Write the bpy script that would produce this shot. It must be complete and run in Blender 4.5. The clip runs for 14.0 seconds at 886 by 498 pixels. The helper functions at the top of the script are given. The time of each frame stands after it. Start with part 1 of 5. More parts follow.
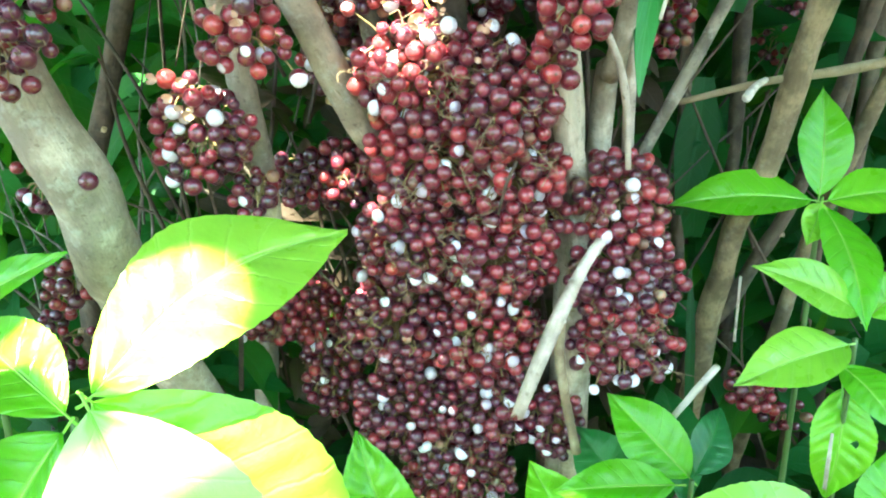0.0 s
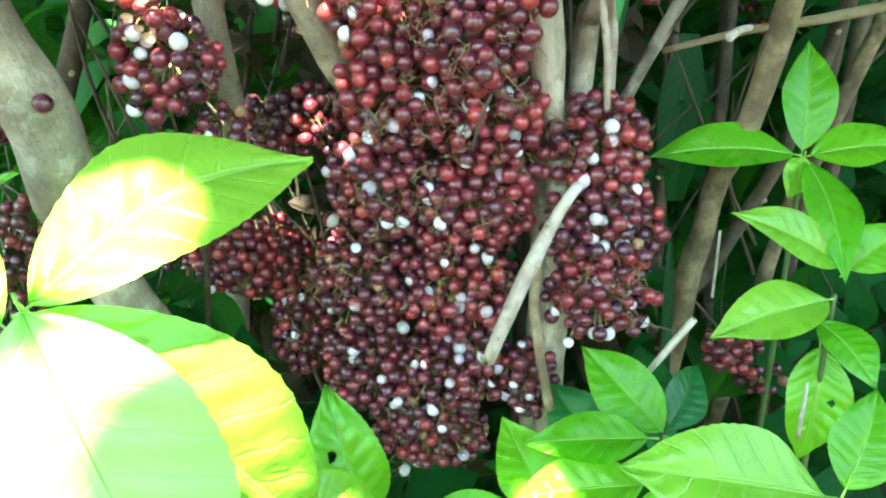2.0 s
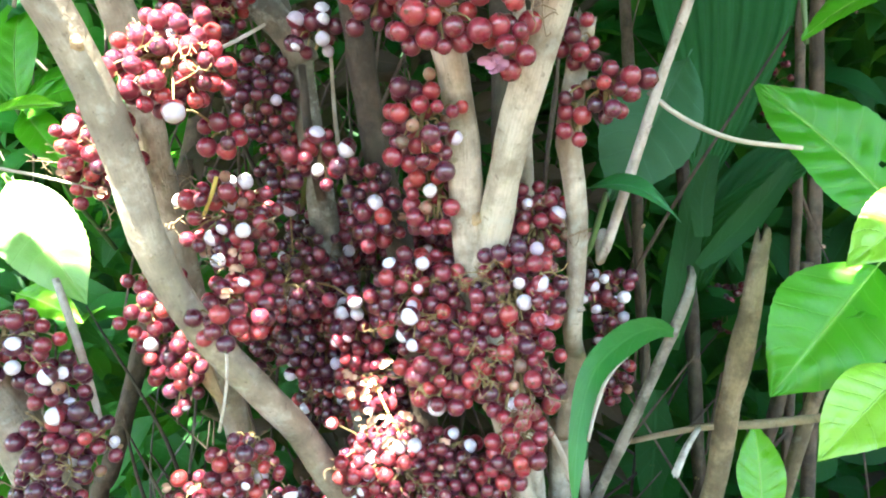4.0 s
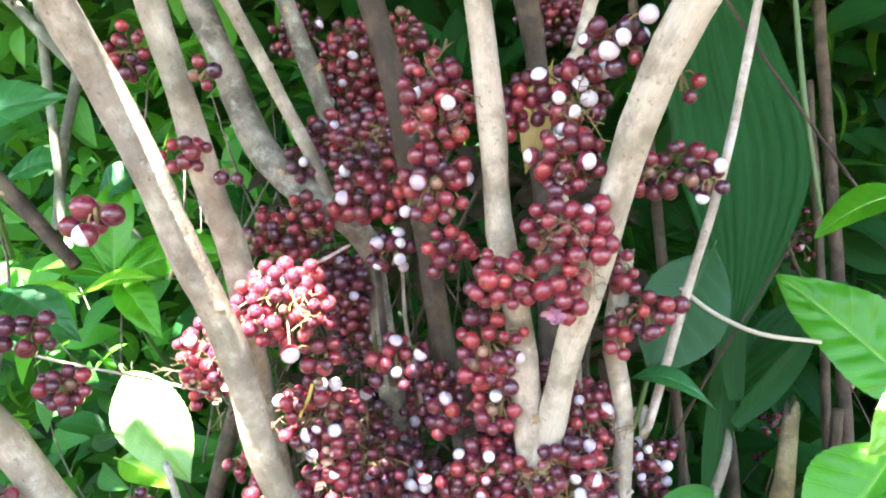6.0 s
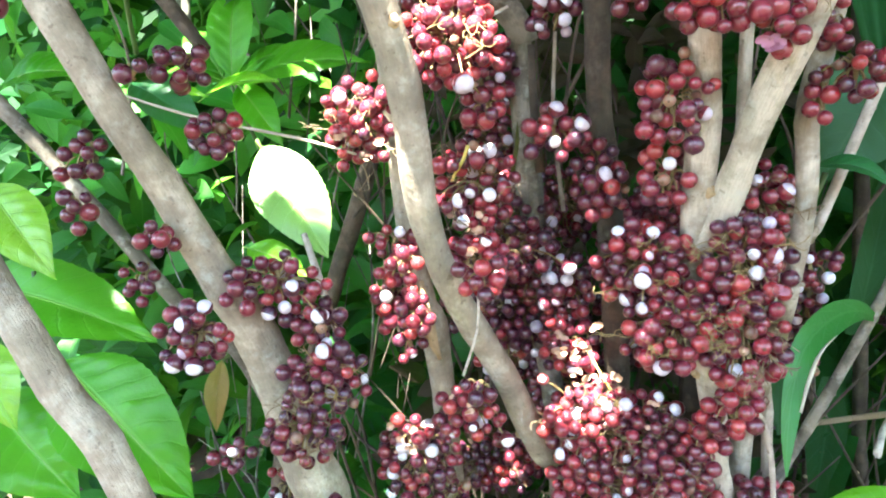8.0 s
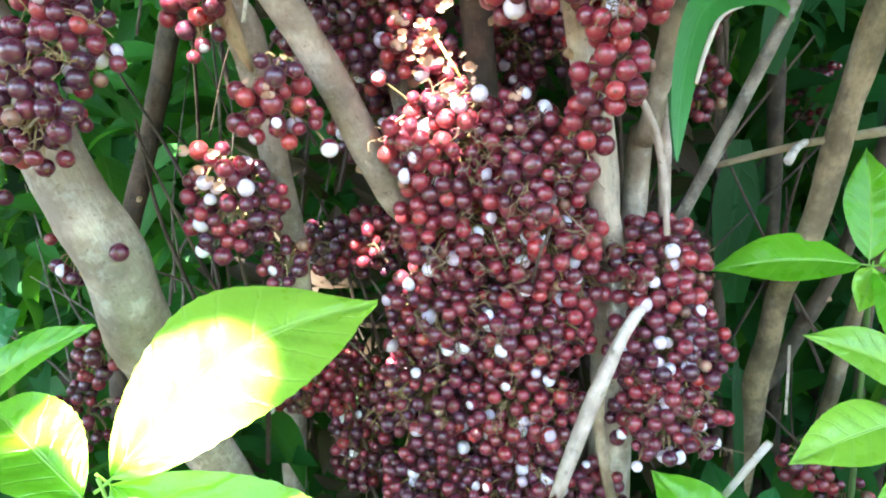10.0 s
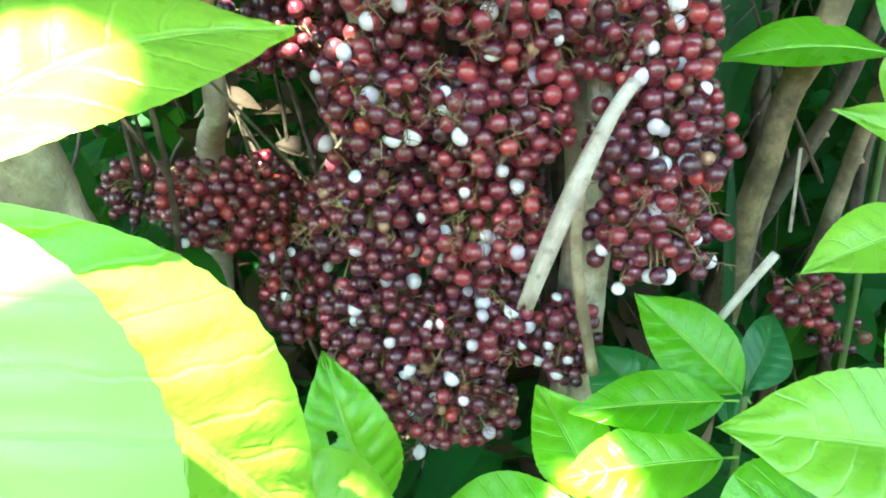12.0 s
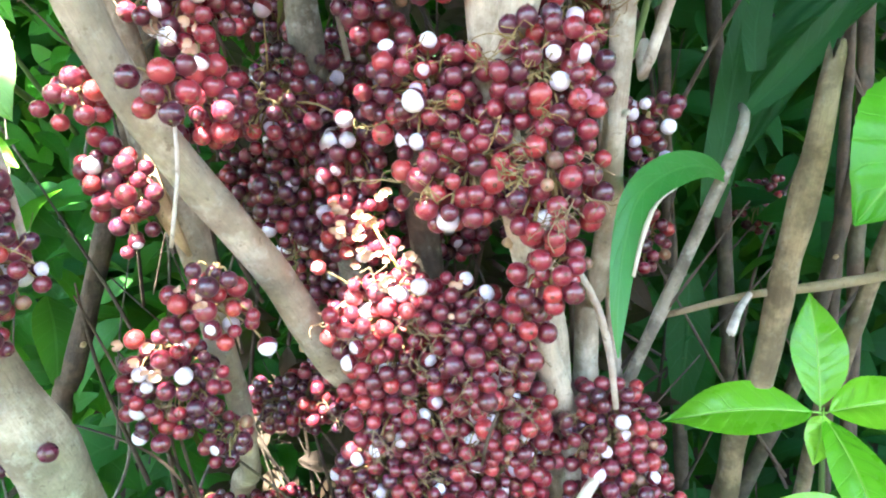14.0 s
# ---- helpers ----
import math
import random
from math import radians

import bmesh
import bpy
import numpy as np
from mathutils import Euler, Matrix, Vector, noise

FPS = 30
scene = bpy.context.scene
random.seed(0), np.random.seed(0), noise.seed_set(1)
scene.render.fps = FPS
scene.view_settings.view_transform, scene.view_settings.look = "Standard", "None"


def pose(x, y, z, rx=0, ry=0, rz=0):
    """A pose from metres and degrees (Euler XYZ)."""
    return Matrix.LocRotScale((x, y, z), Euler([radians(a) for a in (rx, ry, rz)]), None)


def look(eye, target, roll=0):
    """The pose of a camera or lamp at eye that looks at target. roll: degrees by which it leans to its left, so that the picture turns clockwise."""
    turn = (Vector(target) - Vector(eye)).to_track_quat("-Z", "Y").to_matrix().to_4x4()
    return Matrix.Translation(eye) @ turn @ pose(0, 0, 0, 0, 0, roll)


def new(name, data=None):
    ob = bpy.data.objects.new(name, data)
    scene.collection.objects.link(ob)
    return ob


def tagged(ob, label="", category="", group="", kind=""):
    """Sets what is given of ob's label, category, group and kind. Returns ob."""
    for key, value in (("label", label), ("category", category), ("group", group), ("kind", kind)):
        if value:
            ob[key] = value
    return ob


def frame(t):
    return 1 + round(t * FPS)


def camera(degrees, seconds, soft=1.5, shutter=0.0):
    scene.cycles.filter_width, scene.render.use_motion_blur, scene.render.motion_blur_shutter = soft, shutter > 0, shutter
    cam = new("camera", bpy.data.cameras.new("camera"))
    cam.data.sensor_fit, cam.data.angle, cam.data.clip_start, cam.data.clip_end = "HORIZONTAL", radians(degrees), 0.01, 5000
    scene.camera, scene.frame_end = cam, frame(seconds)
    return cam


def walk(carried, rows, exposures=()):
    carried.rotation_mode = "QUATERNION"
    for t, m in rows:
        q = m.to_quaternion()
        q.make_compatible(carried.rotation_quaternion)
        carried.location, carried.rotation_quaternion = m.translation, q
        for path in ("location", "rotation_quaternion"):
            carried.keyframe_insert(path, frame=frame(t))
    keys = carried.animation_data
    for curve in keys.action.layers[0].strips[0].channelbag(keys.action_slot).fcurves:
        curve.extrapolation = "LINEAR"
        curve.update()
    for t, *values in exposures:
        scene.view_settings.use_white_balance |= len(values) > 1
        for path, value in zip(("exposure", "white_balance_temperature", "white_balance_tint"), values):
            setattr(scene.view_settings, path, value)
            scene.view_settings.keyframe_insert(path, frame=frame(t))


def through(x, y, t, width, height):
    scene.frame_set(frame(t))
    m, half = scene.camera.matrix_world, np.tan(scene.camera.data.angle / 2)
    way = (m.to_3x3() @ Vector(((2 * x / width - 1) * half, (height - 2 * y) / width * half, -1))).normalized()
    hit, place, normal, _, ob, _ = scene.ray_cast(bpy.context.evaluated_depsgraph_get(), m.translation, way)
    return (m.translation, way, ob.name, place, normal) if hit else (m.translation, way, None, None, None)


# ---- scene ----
cam = camera(66.0, 14.0, soft=2.0)
PATH = [
    (0, (0.023, 0.004, 0.552), (-0.084, 1.934, 0.04), -1.7),
    (0.5, (0.018, 0.015, 0.528), (-0.095, 1.923, -0.064), -1.0),
    (1, (0.023, 0.02, 0.509), (-0.084, 1.914, -0.122), -0.4),
    (1.5, (0.021, 0.014, 0.487), (-0.066, 1.909, -0.144), 1.6),
    (2, (0.032, 0.009, 0.519), (-0.04, 1.934, -0.017), -0.2),
    (2.5, (0.029, -0.011, 0.567), (-0.072, 1.944, 0.157), -0.9),
    (3, (0.037, -0.028, 0.619), (-0.086, 1.948, 0.339), -1.2),
    (3.5, (0.047, -0.039, 0.677), (-0.078, 1.952, 0.534), -1.6),
    (4, (0.056, -0.043, 0.711), (-0.052, 1.952, 0.621), -3.5),
    (4.2, (0.056, -0.046, 0.722), (-0.043, 1.951, 0.666), -3.8),
    (6.3, (0.034, -0.115, 0.798), (-0.168, 1.869, 0.946), -4.2),
    (6.5, (0.015, -0.12, 0.8), (-0.228, 1.859, 0.957), -3.7),
    (7, (-0.012, -0.146, 0.792), (-0.375, 1.813, 0.96), -2.3),
    (7.5, (-0.035, -0.119, 0.739), (-0.428, 1.841, 0.763), -0.9),
    (8, (-0.026, -0.085, 0.703), (-0.39, 1.878, 0.587), -1.3),
    (8.5, (-0.005, -0.068, 0.675), (-0.33, 1.899, 0.508), -2.6),
    (9, (0.009, -0.044, 0.65), (-0.251, 1.925, 0.41), -2.6),
    (11.3, (0.024, 0.074, 0.461), (-0.117, 1.985, -0.111), -2.5),
    (11.5, (0.022, 0.078, 0.465), (-0.097, 1.976, -0.156), -2.1),
    (12, (0.018, 0.081, 0.46), (-0.055, 2.004, -0.086), -1.5),
    (12.5, (0.031, 0.069, 0.518), (-0.066, 2.019, 0.087), -2.7),
    (13, (0.064, 0.057, 0.577), (-0.027, 2.035, 0.295), -3.3),
    (13.3, (0.07, 0.046, 0.596), (-0.032, 2.034, 0.4), -3.3),
    (13.5, (0.063, 0.041, 0.608), (-0.053, 2.027, 0.402), -3.2),
    (14, (0.039, 0.031, 0.621), (-0.061, 2.021, 0.445), -3.9),
]
walk(cam, [(t, look(eye, target, roll)) for t, eye, target, roll in PATH], [(0, 4.48, 6750, -18), (0.5, 4.18, 6750, -16), (1.5, 4.22, 6800, -15), (2.5, 4.2, 7000, -20), (3.5, 4.35, 6600, -8), (6.5, 4.5, 6400, 12), (8, 4.28, 6450, 4), (9, 4.32, 6450, 4), (11.5, 4.32, 6650, -7), (12.5, 4.26, 7000, -20), (13.5, 4.5, 6500, 0), (14, 4.65, 6450, 4)])


# ---- world, sun, exposure ----
SUN_TO = Vector((-0.15, -0.50, 0.85)).normalized()
world = bpy.data.worlds.new("sky")
scene.world = world
world.use_nodes = True
wn = world.node_tree.nodes
sky = wn.new("ShaderNodeTexSky")
sky.sky_type, sky.sun_disc = "NISHITA", False
sky.sun_elevation = math.asin(SUN_TO.z)
sky.sun_rotation = math.atan2(SUN_TO.x, SUN_TO.y)
wn["Background"].inputs["Strength"].default_value = 0.085
world.node_tree.links.new(sky.outputs["Color"], wn["Background"].inputs["Color"])
sun = new("sun", bpy.data.lights.new("sun", "SUN"))
sun.data.energy, sun.data.angle, sun.data.color = 5.0, radians(0.55), (1.0, 0.96, 0.88)
sun.matrix_world = look(SUN_TO * 10, (0, 0, 0))


# ---- materials ----
class Nodes:
    def __init__(self, name):
        self.mat = bpy.data.materials.new(name)
        self.mat.use_nodes = True
        self.nt = self.mat.node_tree
        self.bsdf = self.nt.nodes["Principled BSDF"]
        self.out = self.nt.nodes["Material Output"]

    def add(self, kind, **inputs):
        n = self.nt.nodes.new("ShaderNode" + kind)
        for k, v in inputs.items():
            self.put(n, k.replace("_", " "), v)
        return n

    def put(self, n, key, v):
        if hasattr(v, "is_output"):
            self.nt.links.new(v, n.inputs[key])
        else:
            n.inputs[key].default_value = v

    def math(self, op, a, b=0.0, c=0.0):
        n = self.nt.nodes.new("ShaderNodeMath")
        n.operation = op
        for i, v in enumerate((a, b, c)):
            self.put(n, i, v)
        return n.outputs[0]

    def mix(self, f, a, b):
        n = self.nt.nodes.new("ShaderNodeMix")
        n.data_type = "RGBA"
        self.put(n, 0, f), self.put(n, 6, a), self.put(n, 7, b)
        return n.outputs[2]

    def ramp(self, f, *stops):
        n = self.nt.nodes.new("ShaderNodeValToRGB")
        while len(n.color_ramp.elements) < len(stops):
            n.color_ramp.elements.new(0.5)
        for e, (p, c) in zip(n.color_ramp.elements, stops):
            e.position, e.color = p, (*c, 1) if len(c) == 3 else c
        self.put(n, 0, f)
        return n.outputs[0]

    def noise(self, scale, detail=3.0, vec=None, rough=0.55):
        n = self.add("TexNoise", Scale=scale, Detail=detail, Roughness=rough)
        if vec is not None:
            self.put(n, "Vector", vec)
        return n.outputs["Fac"]

    def coords(self, which="Object", stretch=(1, 1, 1)):
        t = self.nt.nodes.new("ShaderNodeTexCoord")
        m = self.nt.nodes.new("ShaderNodeMapping")
        m.inputs["Scale"].default_value = stretch
        self.nt.links.new(t.outputs[which], m.inputs["Vector"])
        return m.outputs[0]

    def bump(self, height, strength, distance):
        n = self.add("Bump", Strength=strength, Distance=distance, Height=height)
        self.put(self.bsdf, "Normal", n.outputs[0])

    def set(self, **inputs):
        for k, v in inputs.items():
            self.put(self.bsdf, k.replace("_", " "), v)


def grey(v):
    return (v, v, v, 1)


def berry_material(name, stops, rough=0.22):
    m = Nodes(name)
    rnd = m.add("ObjectInfo").outputs["Random"]
    skin = m.ramp(rnd, *stops)
    co = m.coords()
    blot = m.ramp(m.noise(150, 3, co), (0.35, (0, 0, 0)), (0.75, (1, 1, 1)))
    fac = m.math("MULTIPLY", blot, 0.14)
    col = m.mix(fac, skin, (0.32, 0.10, 0.10, 1))
    dots = m.ramp(m.noise(900, 2, co), (0.66, (0, 0, 0)), (0.72, (1, 1, 1)))
    col = m.mix(m.math("MULTIPLY", dots, 0.2), col, (0.36, 0.25, 0.20, 1))
    m.set(Base_Color=col, Roughness=m.math("MULTIPLY_ADD", blot, 0.22, rough), Specular_IOR_Level=0.55, Coat_Weight=0.35, Coat_Roughness=0.12, Coat_IOR=1.5, Subsurface_Weight=0.45, Subsurface_Scale=0.005, Subsurface_Radius=(1.0, 0.28, 0.32), Sheen_Weight=0.05, Sheen_Roughness=0.4, Sheen_Tint=(0.95, 0.78, 0.88, 1))
    m.bump(m.noise(420, 2, co), 0.1, 0.0006)
    return m.mat


BERRY = {
    "red": berry_material("red_berry_skin", [(0.0, (0.085, 0.010, 0.024)), (0.35, (0.165, 0.014, 0.032)), (0.75, (0.25, 0.020, 0.036)), (1.0, (0.35, 0.042, 0.042))]),
    "mid": berry_material("wine_berry_skin", [(0.0, (0.070, 0.009, 0.022)), (0.45, (0.160, 0.015, 0.032)), (0.8, (0.24, 0.022, 0.038)), (1.0, (0.33, 0.040, 0.042))]),
    "dry": berry_material("shrivelled_berry_skin", [(0.0, (0.10, 0.05, 0.03)), (0.5, (0.20, 0.10, 0.06)), (1.0, (0.34, 0.20, 0.12))], 0.55),
    "dark": berry_material("dark_berry_skin", [(0.0, (0.042, 0.009, 0.027)), (0.5, (0.092, 0.012, 0.033)), (0.85, (0.155, 0.017, 0.037)), (1.0, (0.23, 0.028, 0.040))]),
}


def pulp_material():
    m = Nodes("white_pulp")
    n = m.noise(260, 3, m.coords())
    pale = m.ramp(n, (0.25, (0.50, 0.44, 0.50)), (0.7, (0.78, 0.75, 0.80)))
    dull = m.ramp(m.add("ObjectInfo").outputs["Random"], (0.35, (0, 0, 0)), (1.0, (0.75, 0.75, 0.75)))
    stain = m.ramp(m.noise(90, 3, m.coords()), (0.5, (0, 0, 0)), (0.7, (0.5, 0.5, 0.5)))
    m.set(Base_Color=m.mix(m.math("MAXIMUM", dull, stain), pale, (0.36, 0.25, 0.34, 1)), Roughness=0.55)
    m.bump(n, 0.3, 0.0008)
    return m.mat


def bark_material(name, dark, light, lichen=0.3):
    m = Nodes(name)
    co = m.coords("Object")
    long = m.noise(60, 5, m.coords("UV", (1, 0.12, 1)), 0.65)
    rnd = m.add("ObjectInfo").outputs["Random"]
    patch = m.math("ADD", m.noise(34, 6, co, 0.65), m.math("MULTIPLY_ADD", rnd, 0.16, -0.08))
    col = m.ramp(patch, (0.30, tuple(c * 0.62 for c in dark)), (0.46, dark), (0.60, light), (0.75, tuple(c * 0.8 for c in light)))
    col = m.mix(m.math("MULTIPLY", m.ramp(long, (0.4, (0, 0, 0)), (0.7, (1, 1, 1))), 0.30), col, (*[c * 0.5 for c in dark], 1))
    pale = m.ramp(m.noise(70, 6, co, 0.7), (0.54, (0, 0, 0)), (0.66, (1, 1, 1)))
    col = m.mix(m.math("MULTIPLY", pale, lichen), col, (0.52, 0.51, 0.44, 1))
    spots = m.ramp(m.noise(230, 3, co, 0.6), (0.62, (0, 0, 0)), (0.70, (1, 1, 1)))
    col = m.mix(m.math("MULTIPLY", spots, 0.5), col, (0.10, 0.07, 0.045, 1))
    moss = m.ramp(m.noise(16, 4, co, 0.6), (0.52, (0, 0, 0)), (0.68, (1, 1, 1)))
    col = m.mix(m.math("MULTIPLY", moss, 0.22), col, (0.22, 0.23, 0.13, 1))
    m.set(Base_Color=col, Roughness=0.78)
    h = m.math("ADD", m.math("MULTIPLY", long, 0.5), m.math("MULTIPLY", m.noise(200, 5, co, 0.65), 0.8))
    m.bump(h, 0.8, 0.003)
    return m.mat


BARK = bark_material("shrub_bark", (0.35, 0.285, 0.21), (0.60, 0.51, 0.40), 0.4)
BARK_GREY = bark_material("mossy_grey_bark", (0.14, 0.12, 0.09), (0.33, 0.28, 0.22), 0.55)
BARK_TAN = bark_material("tan_bark", (0.15, 0.11, 0.06), (0.33, 0.25, 0.145), 0.15)
BARK_STICK = bark_material("split_brown_stick_bark", (0.26, 0.18, 0.11), (0.48, 0.37, 0.25), 0.1)
# brown bark darkened further for the shade at the back of the shrub
BARK_DARK = bark_material("shade_toned_brown_bark", (0.055, 0.037, 0.023), (0.125, 0.083, 0.053), 0.05)
DRY = bark_material("dry_dead_wood", (0.52, 0.42, 0.34), (0.78, 0.69, 0.60), 0.15)
WOOD = bark_material("bare_sapwood", (0.52, 0.36, 0.20), (0.70, 0.52, 0.33), 0.0)


def leaf_material(name, deep, fresh, vein, gloss=0.38, through=0.45, per_island=False, stripes=0, shine=0.7):
    m = Nodes(name)
    rnd = m.add("NewGeometry").outputs["Random Per Island"] if per_island else m.add("ObjectInfo").outputs["Random"]
    uv = m.nt.nodes.new("ShaderNodeSeparateXYZ")
    m.put(uv, 0, m.coords("UV"))
    u, v = uv.outputs[0], m.math("ABSOLUTE", uv.outputs[1])
    co = m.coords("Object")
    base = m.mix(m.math("MULTIPLY_ADD", m.noise(22, 3, co), 0.7, m.math("MULTIPLY_ADD", rnd, 0.7, -0.35)), (*deep, 1), (*fresh, 1))
    side = m.math("ABSOLUTE", m.math("SUBTRACT", m.math("FRACT", m.math("MULTIPLY", m.math("ADD", m.math("SUBTRACT", u, m.math("MULTIPLY", v, 0.16)), m.math("MULTIPLY", m.noise(45, 2, co), 0.07)), 8.0)), 0.5))
    side = m.ramp(side, (0.0, (1, 1, 1)), (0.07, (0, 0, 0)))
    if stripes:
        side = m.math("ABSOLUTE", m.math("SUBTRACT", m.math("FRACT", m.math("MULTIPLY", v, float(stripes))), 0.5))
        side = m.ramp(side, (0.0, (1, 1, 1)), (0.30, (0, 0, 0)))
    mid = m.ramp(v, (0.0, (1, 1, 1)), (0.045, (1, 1, 1)), (0.08, (0, 0, 0)))
    veins = m.math("MAXIMUM", mid, m.math("MULTIPLY", side, 0.5))
    col = m.mix(m.math("MULTIPLY", veins, 0.34), base, (*vein, 1))
    blot = m.ramp(m.noise(70, 5, co, 0.7), (0.70, (0, 0, 0)), (0.76, (1, 1, 1)))
    col = m.mix(m.math("MULTIPLY", blot, 0.45), col, (0.20, 0.16, 0.04, 1))
    m.set(Base_Color=col, Roughness=m.math("MULTIPLY_ADD", m.noise(90, 2, co), 0.25, gloss - 0.1), Specular_IOR_Level=shine)
    h = m.math("SUBTRACT", m.math("ADD", m.math("MULTIPLY", m.noise(330, 3, co), 0.5), m.math("MULTIPLY", m.noise(110, 2, co), 0.8)), veins)
    m.bump(h, 0.4, 0.0016)
    tr = m.add("BsdfTranslucent")
    m.put(tr, "Color", m.mix(0.5, col, (0.25, 0.70, 0.04, 1)))
    ms = m.add("MixShader", Fac=through)
    m.nt.links.new(m.bsdf.outputs[0], ms.inputs[1])
    m.nt.links.new(tr.outputs[0], ms.inputs[2])
    m.nt.links.new(ms.outputs[0], m.out.inputs["Surface"])
    return m.mat


LEAF_LUSH = leaf_material("lush_green_leaf", (0.05, 0.25, 0.010), (0.13, 0.45, 0.022), (0.26, 0.55, 0.10), 0.34, 0.45, shine=0.5)
LEAF = leaf_material("fresh_leaf", (0.13, 0.41, 0.016), (0.29, 0.67, 0.032), (0.40, 0.72, 0.12), 0.28, 0.45, shine=0.65)
LEAF_YOUNG = leaf_material("young_yellow_green_leaf", (0.22, 0.47, 0.035), (0.40, 0.70, 0.075), (0.48, 0.74, 0.16), 0.28, 0.42, shine=0.8)
# paler than LEAF_YOUNG: sky sheen and sun glare put into the leaf colour
LEAF_GLARE = leaf_material("glare_paled_leaf", (0.28, 0.53, 0.12), (0.42, 0.69, 0.20), (0.50, 0.74, 0.26), 0.42, 0.35, shine=0.9)
# dead-leaf brown taken almost to black, carrying the shade of the hollow
LEAF_DEAD = leaf_material("shade_toned_dead_leaf", (0.016, 0.010, 0.007), (0.055, 0.034, 0.020), (0.07, 0.045, 0.027), 0.7, 0.12, True, shine=0.2)
LEAF_DEEP = leaf_material("deep_green_leaf", (0.016, 0.10, 0.03), (0.04, 0.21, 0.05), (0.10, 0.27, 0.08), 0.36, 0.3, shine=0.5)
LEAF_DRY = leaf_material("yellow_brown_dry_leaf", (0.26, 0.15, 0.05), (0.46, 0.31, 0.10), (0.5, 0.36, 0.16), 0.5, 0.3, shine=0.4)
LEAF_CURLED = leaf_material("curled_dead_leaf", (0.06, 0.035, 0.02), (0.15, 0.09, 0.05), (0.18, 0.11, 0.06), 0.6, 0.2, shine=0.3)
LEAF_STRAP = leaf_material("green_strap_leaf", (0.025, 0.15, 0.03), (0.07, 0.29, 0.055), (0.12, 0.33, 0.09), 0.36, 0.35, shine=0.4)
LEAF_DULL = leaf_material("dull_spotted_leaf", (0.035, 0.11, 0.05), (0.08, 0.19, 0.085), (0.12, 0.23, 0.12), 0.6, 0.3, shine=0.3)
# palm and rear strap leaves darker than LEAF_STRAP: background shade in the colour
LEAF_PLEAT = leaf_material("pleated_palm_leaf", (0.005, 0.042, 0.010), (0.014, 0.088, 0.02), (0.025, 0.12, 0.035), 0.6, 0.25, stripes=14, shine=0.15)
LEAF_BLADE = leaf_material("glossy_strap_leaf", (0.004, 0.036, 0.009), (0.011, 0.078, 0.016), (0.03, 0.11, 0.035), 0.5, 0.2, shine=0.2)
# one foliage in three tones, with its light and shade in the colour
BANK_DARK = leaf_material("shade_toned_foliage", (0.003, 0.028, 0.007), (0.016, 0.10, 0.020), (0.025, 0.10, 0.03), 0.6, 0.3, True, shine=0.12)
BANK_BRIGHT = leaf_material("sun_toned_foliage", (0.035, 0.22, 0.03), (0.16, 0.52, 0.07), (0.16, 0.38, 0.08), 0.45, 0.45, True, shine=0.4)
BANK_MID = leaf_material("half_shade_toned_foliage", (0.010, 0.07, 0.014), (0.06, 0.25, 0.035), (0.08, 0.22, 0.05), 0.5, 0.35, True, shine=0.3)
CROWN = leaf_material("tree_crown_foliage", (0.02, 0.09, 0.02), (0.05, 0.16, 0.03), (0.08, 0.2, 0.05), 0.4, 0.12, True)


def ground_material():
    m = Nodes("leaf_litter_soil")
    co = m.coords("Object")
    col = m.ramp(m.noise(14, 8, co, 0.7), (0.3, (0.022, 0.014, 0.009)), (0.6, (0.09, 0.055, 0.03)), (0.85, (0.17, 0.11, 0.06)))
    m.set(Base_Color=col, Roughness=0.9)
    m.bump(m.noise(50, 8, co, 0.75), 0.9, 0.02)
    return m.mat


SOIL = ground_material()
PULP = pulp_material()


def plain(name, c, rough=0.7):
    m = Nodes(name)
    n = m.noise(120, 3, m.coords())
    m.set(Base_Color=m.mix(n, (*[x * 0.6 for x in c], 1), (*c, 1)), Roughness=rough)
    return m.mat


STALK = plain("berry_stalk", (0.28, 0.20, 0.08))
BARK_VINE = bark_material("grey_green_vine_bark", (0.19, 0.20, 0.14), (0.36, 0.37, 0.28), 0.2)
TWINE = plain("pale_vine_skin", (0.55, 0.48, 0.36))
DRY_STALK = plain("brown_dry_stalk", (0.22, 0.15, 0.08))
TENDRIL = plain("dry_flower_stalk", (0.62, 0.45, 0.10))
HUSK = plain("dry_peach_husk_skin", (0.66, 0.42, 0.30))
PETAL = plain("pink_petal_skin", (0.46, 0.20, 0.28))


# ---- builders ----
def mesh_of(name, verts, faces, mats, smooth=True, uvs=None, slots=None):
    me = bpy.data.meshes.new(name)
    me.from_pydata(verts, [], faces)
    for mt in mats:
        me.materials.append(mt)
    if smooth:
        me.shade_smooth()
    if slots:
        me.polygons.foreach_set("material_index", slots)
    if uvs is not None:
        layer = me.uv_layers.new(name="UVMap")
        idx = np.empty(len(me.loops), dtype=np.int32)
        me.loops.foreach_get("vertex_index", idx)
        layer.data.foreach_set("uv", np.asarray(uvs, dtype=np.float32)[idx].ravel())
    me.update()
    return me


def part(name, me, parent, label="", at=None):
    ob = new(name, me)
    ob.parent = parent
    if at is not None:
        ob.matrix_basis = at
    if label:
        tagged(ob, label)
    return ob


def anchor(name, at=(0, 0, 0)):
    ob = new(name)
    ob.location = at
    ob.empty_display_size = 0.02
    return ob


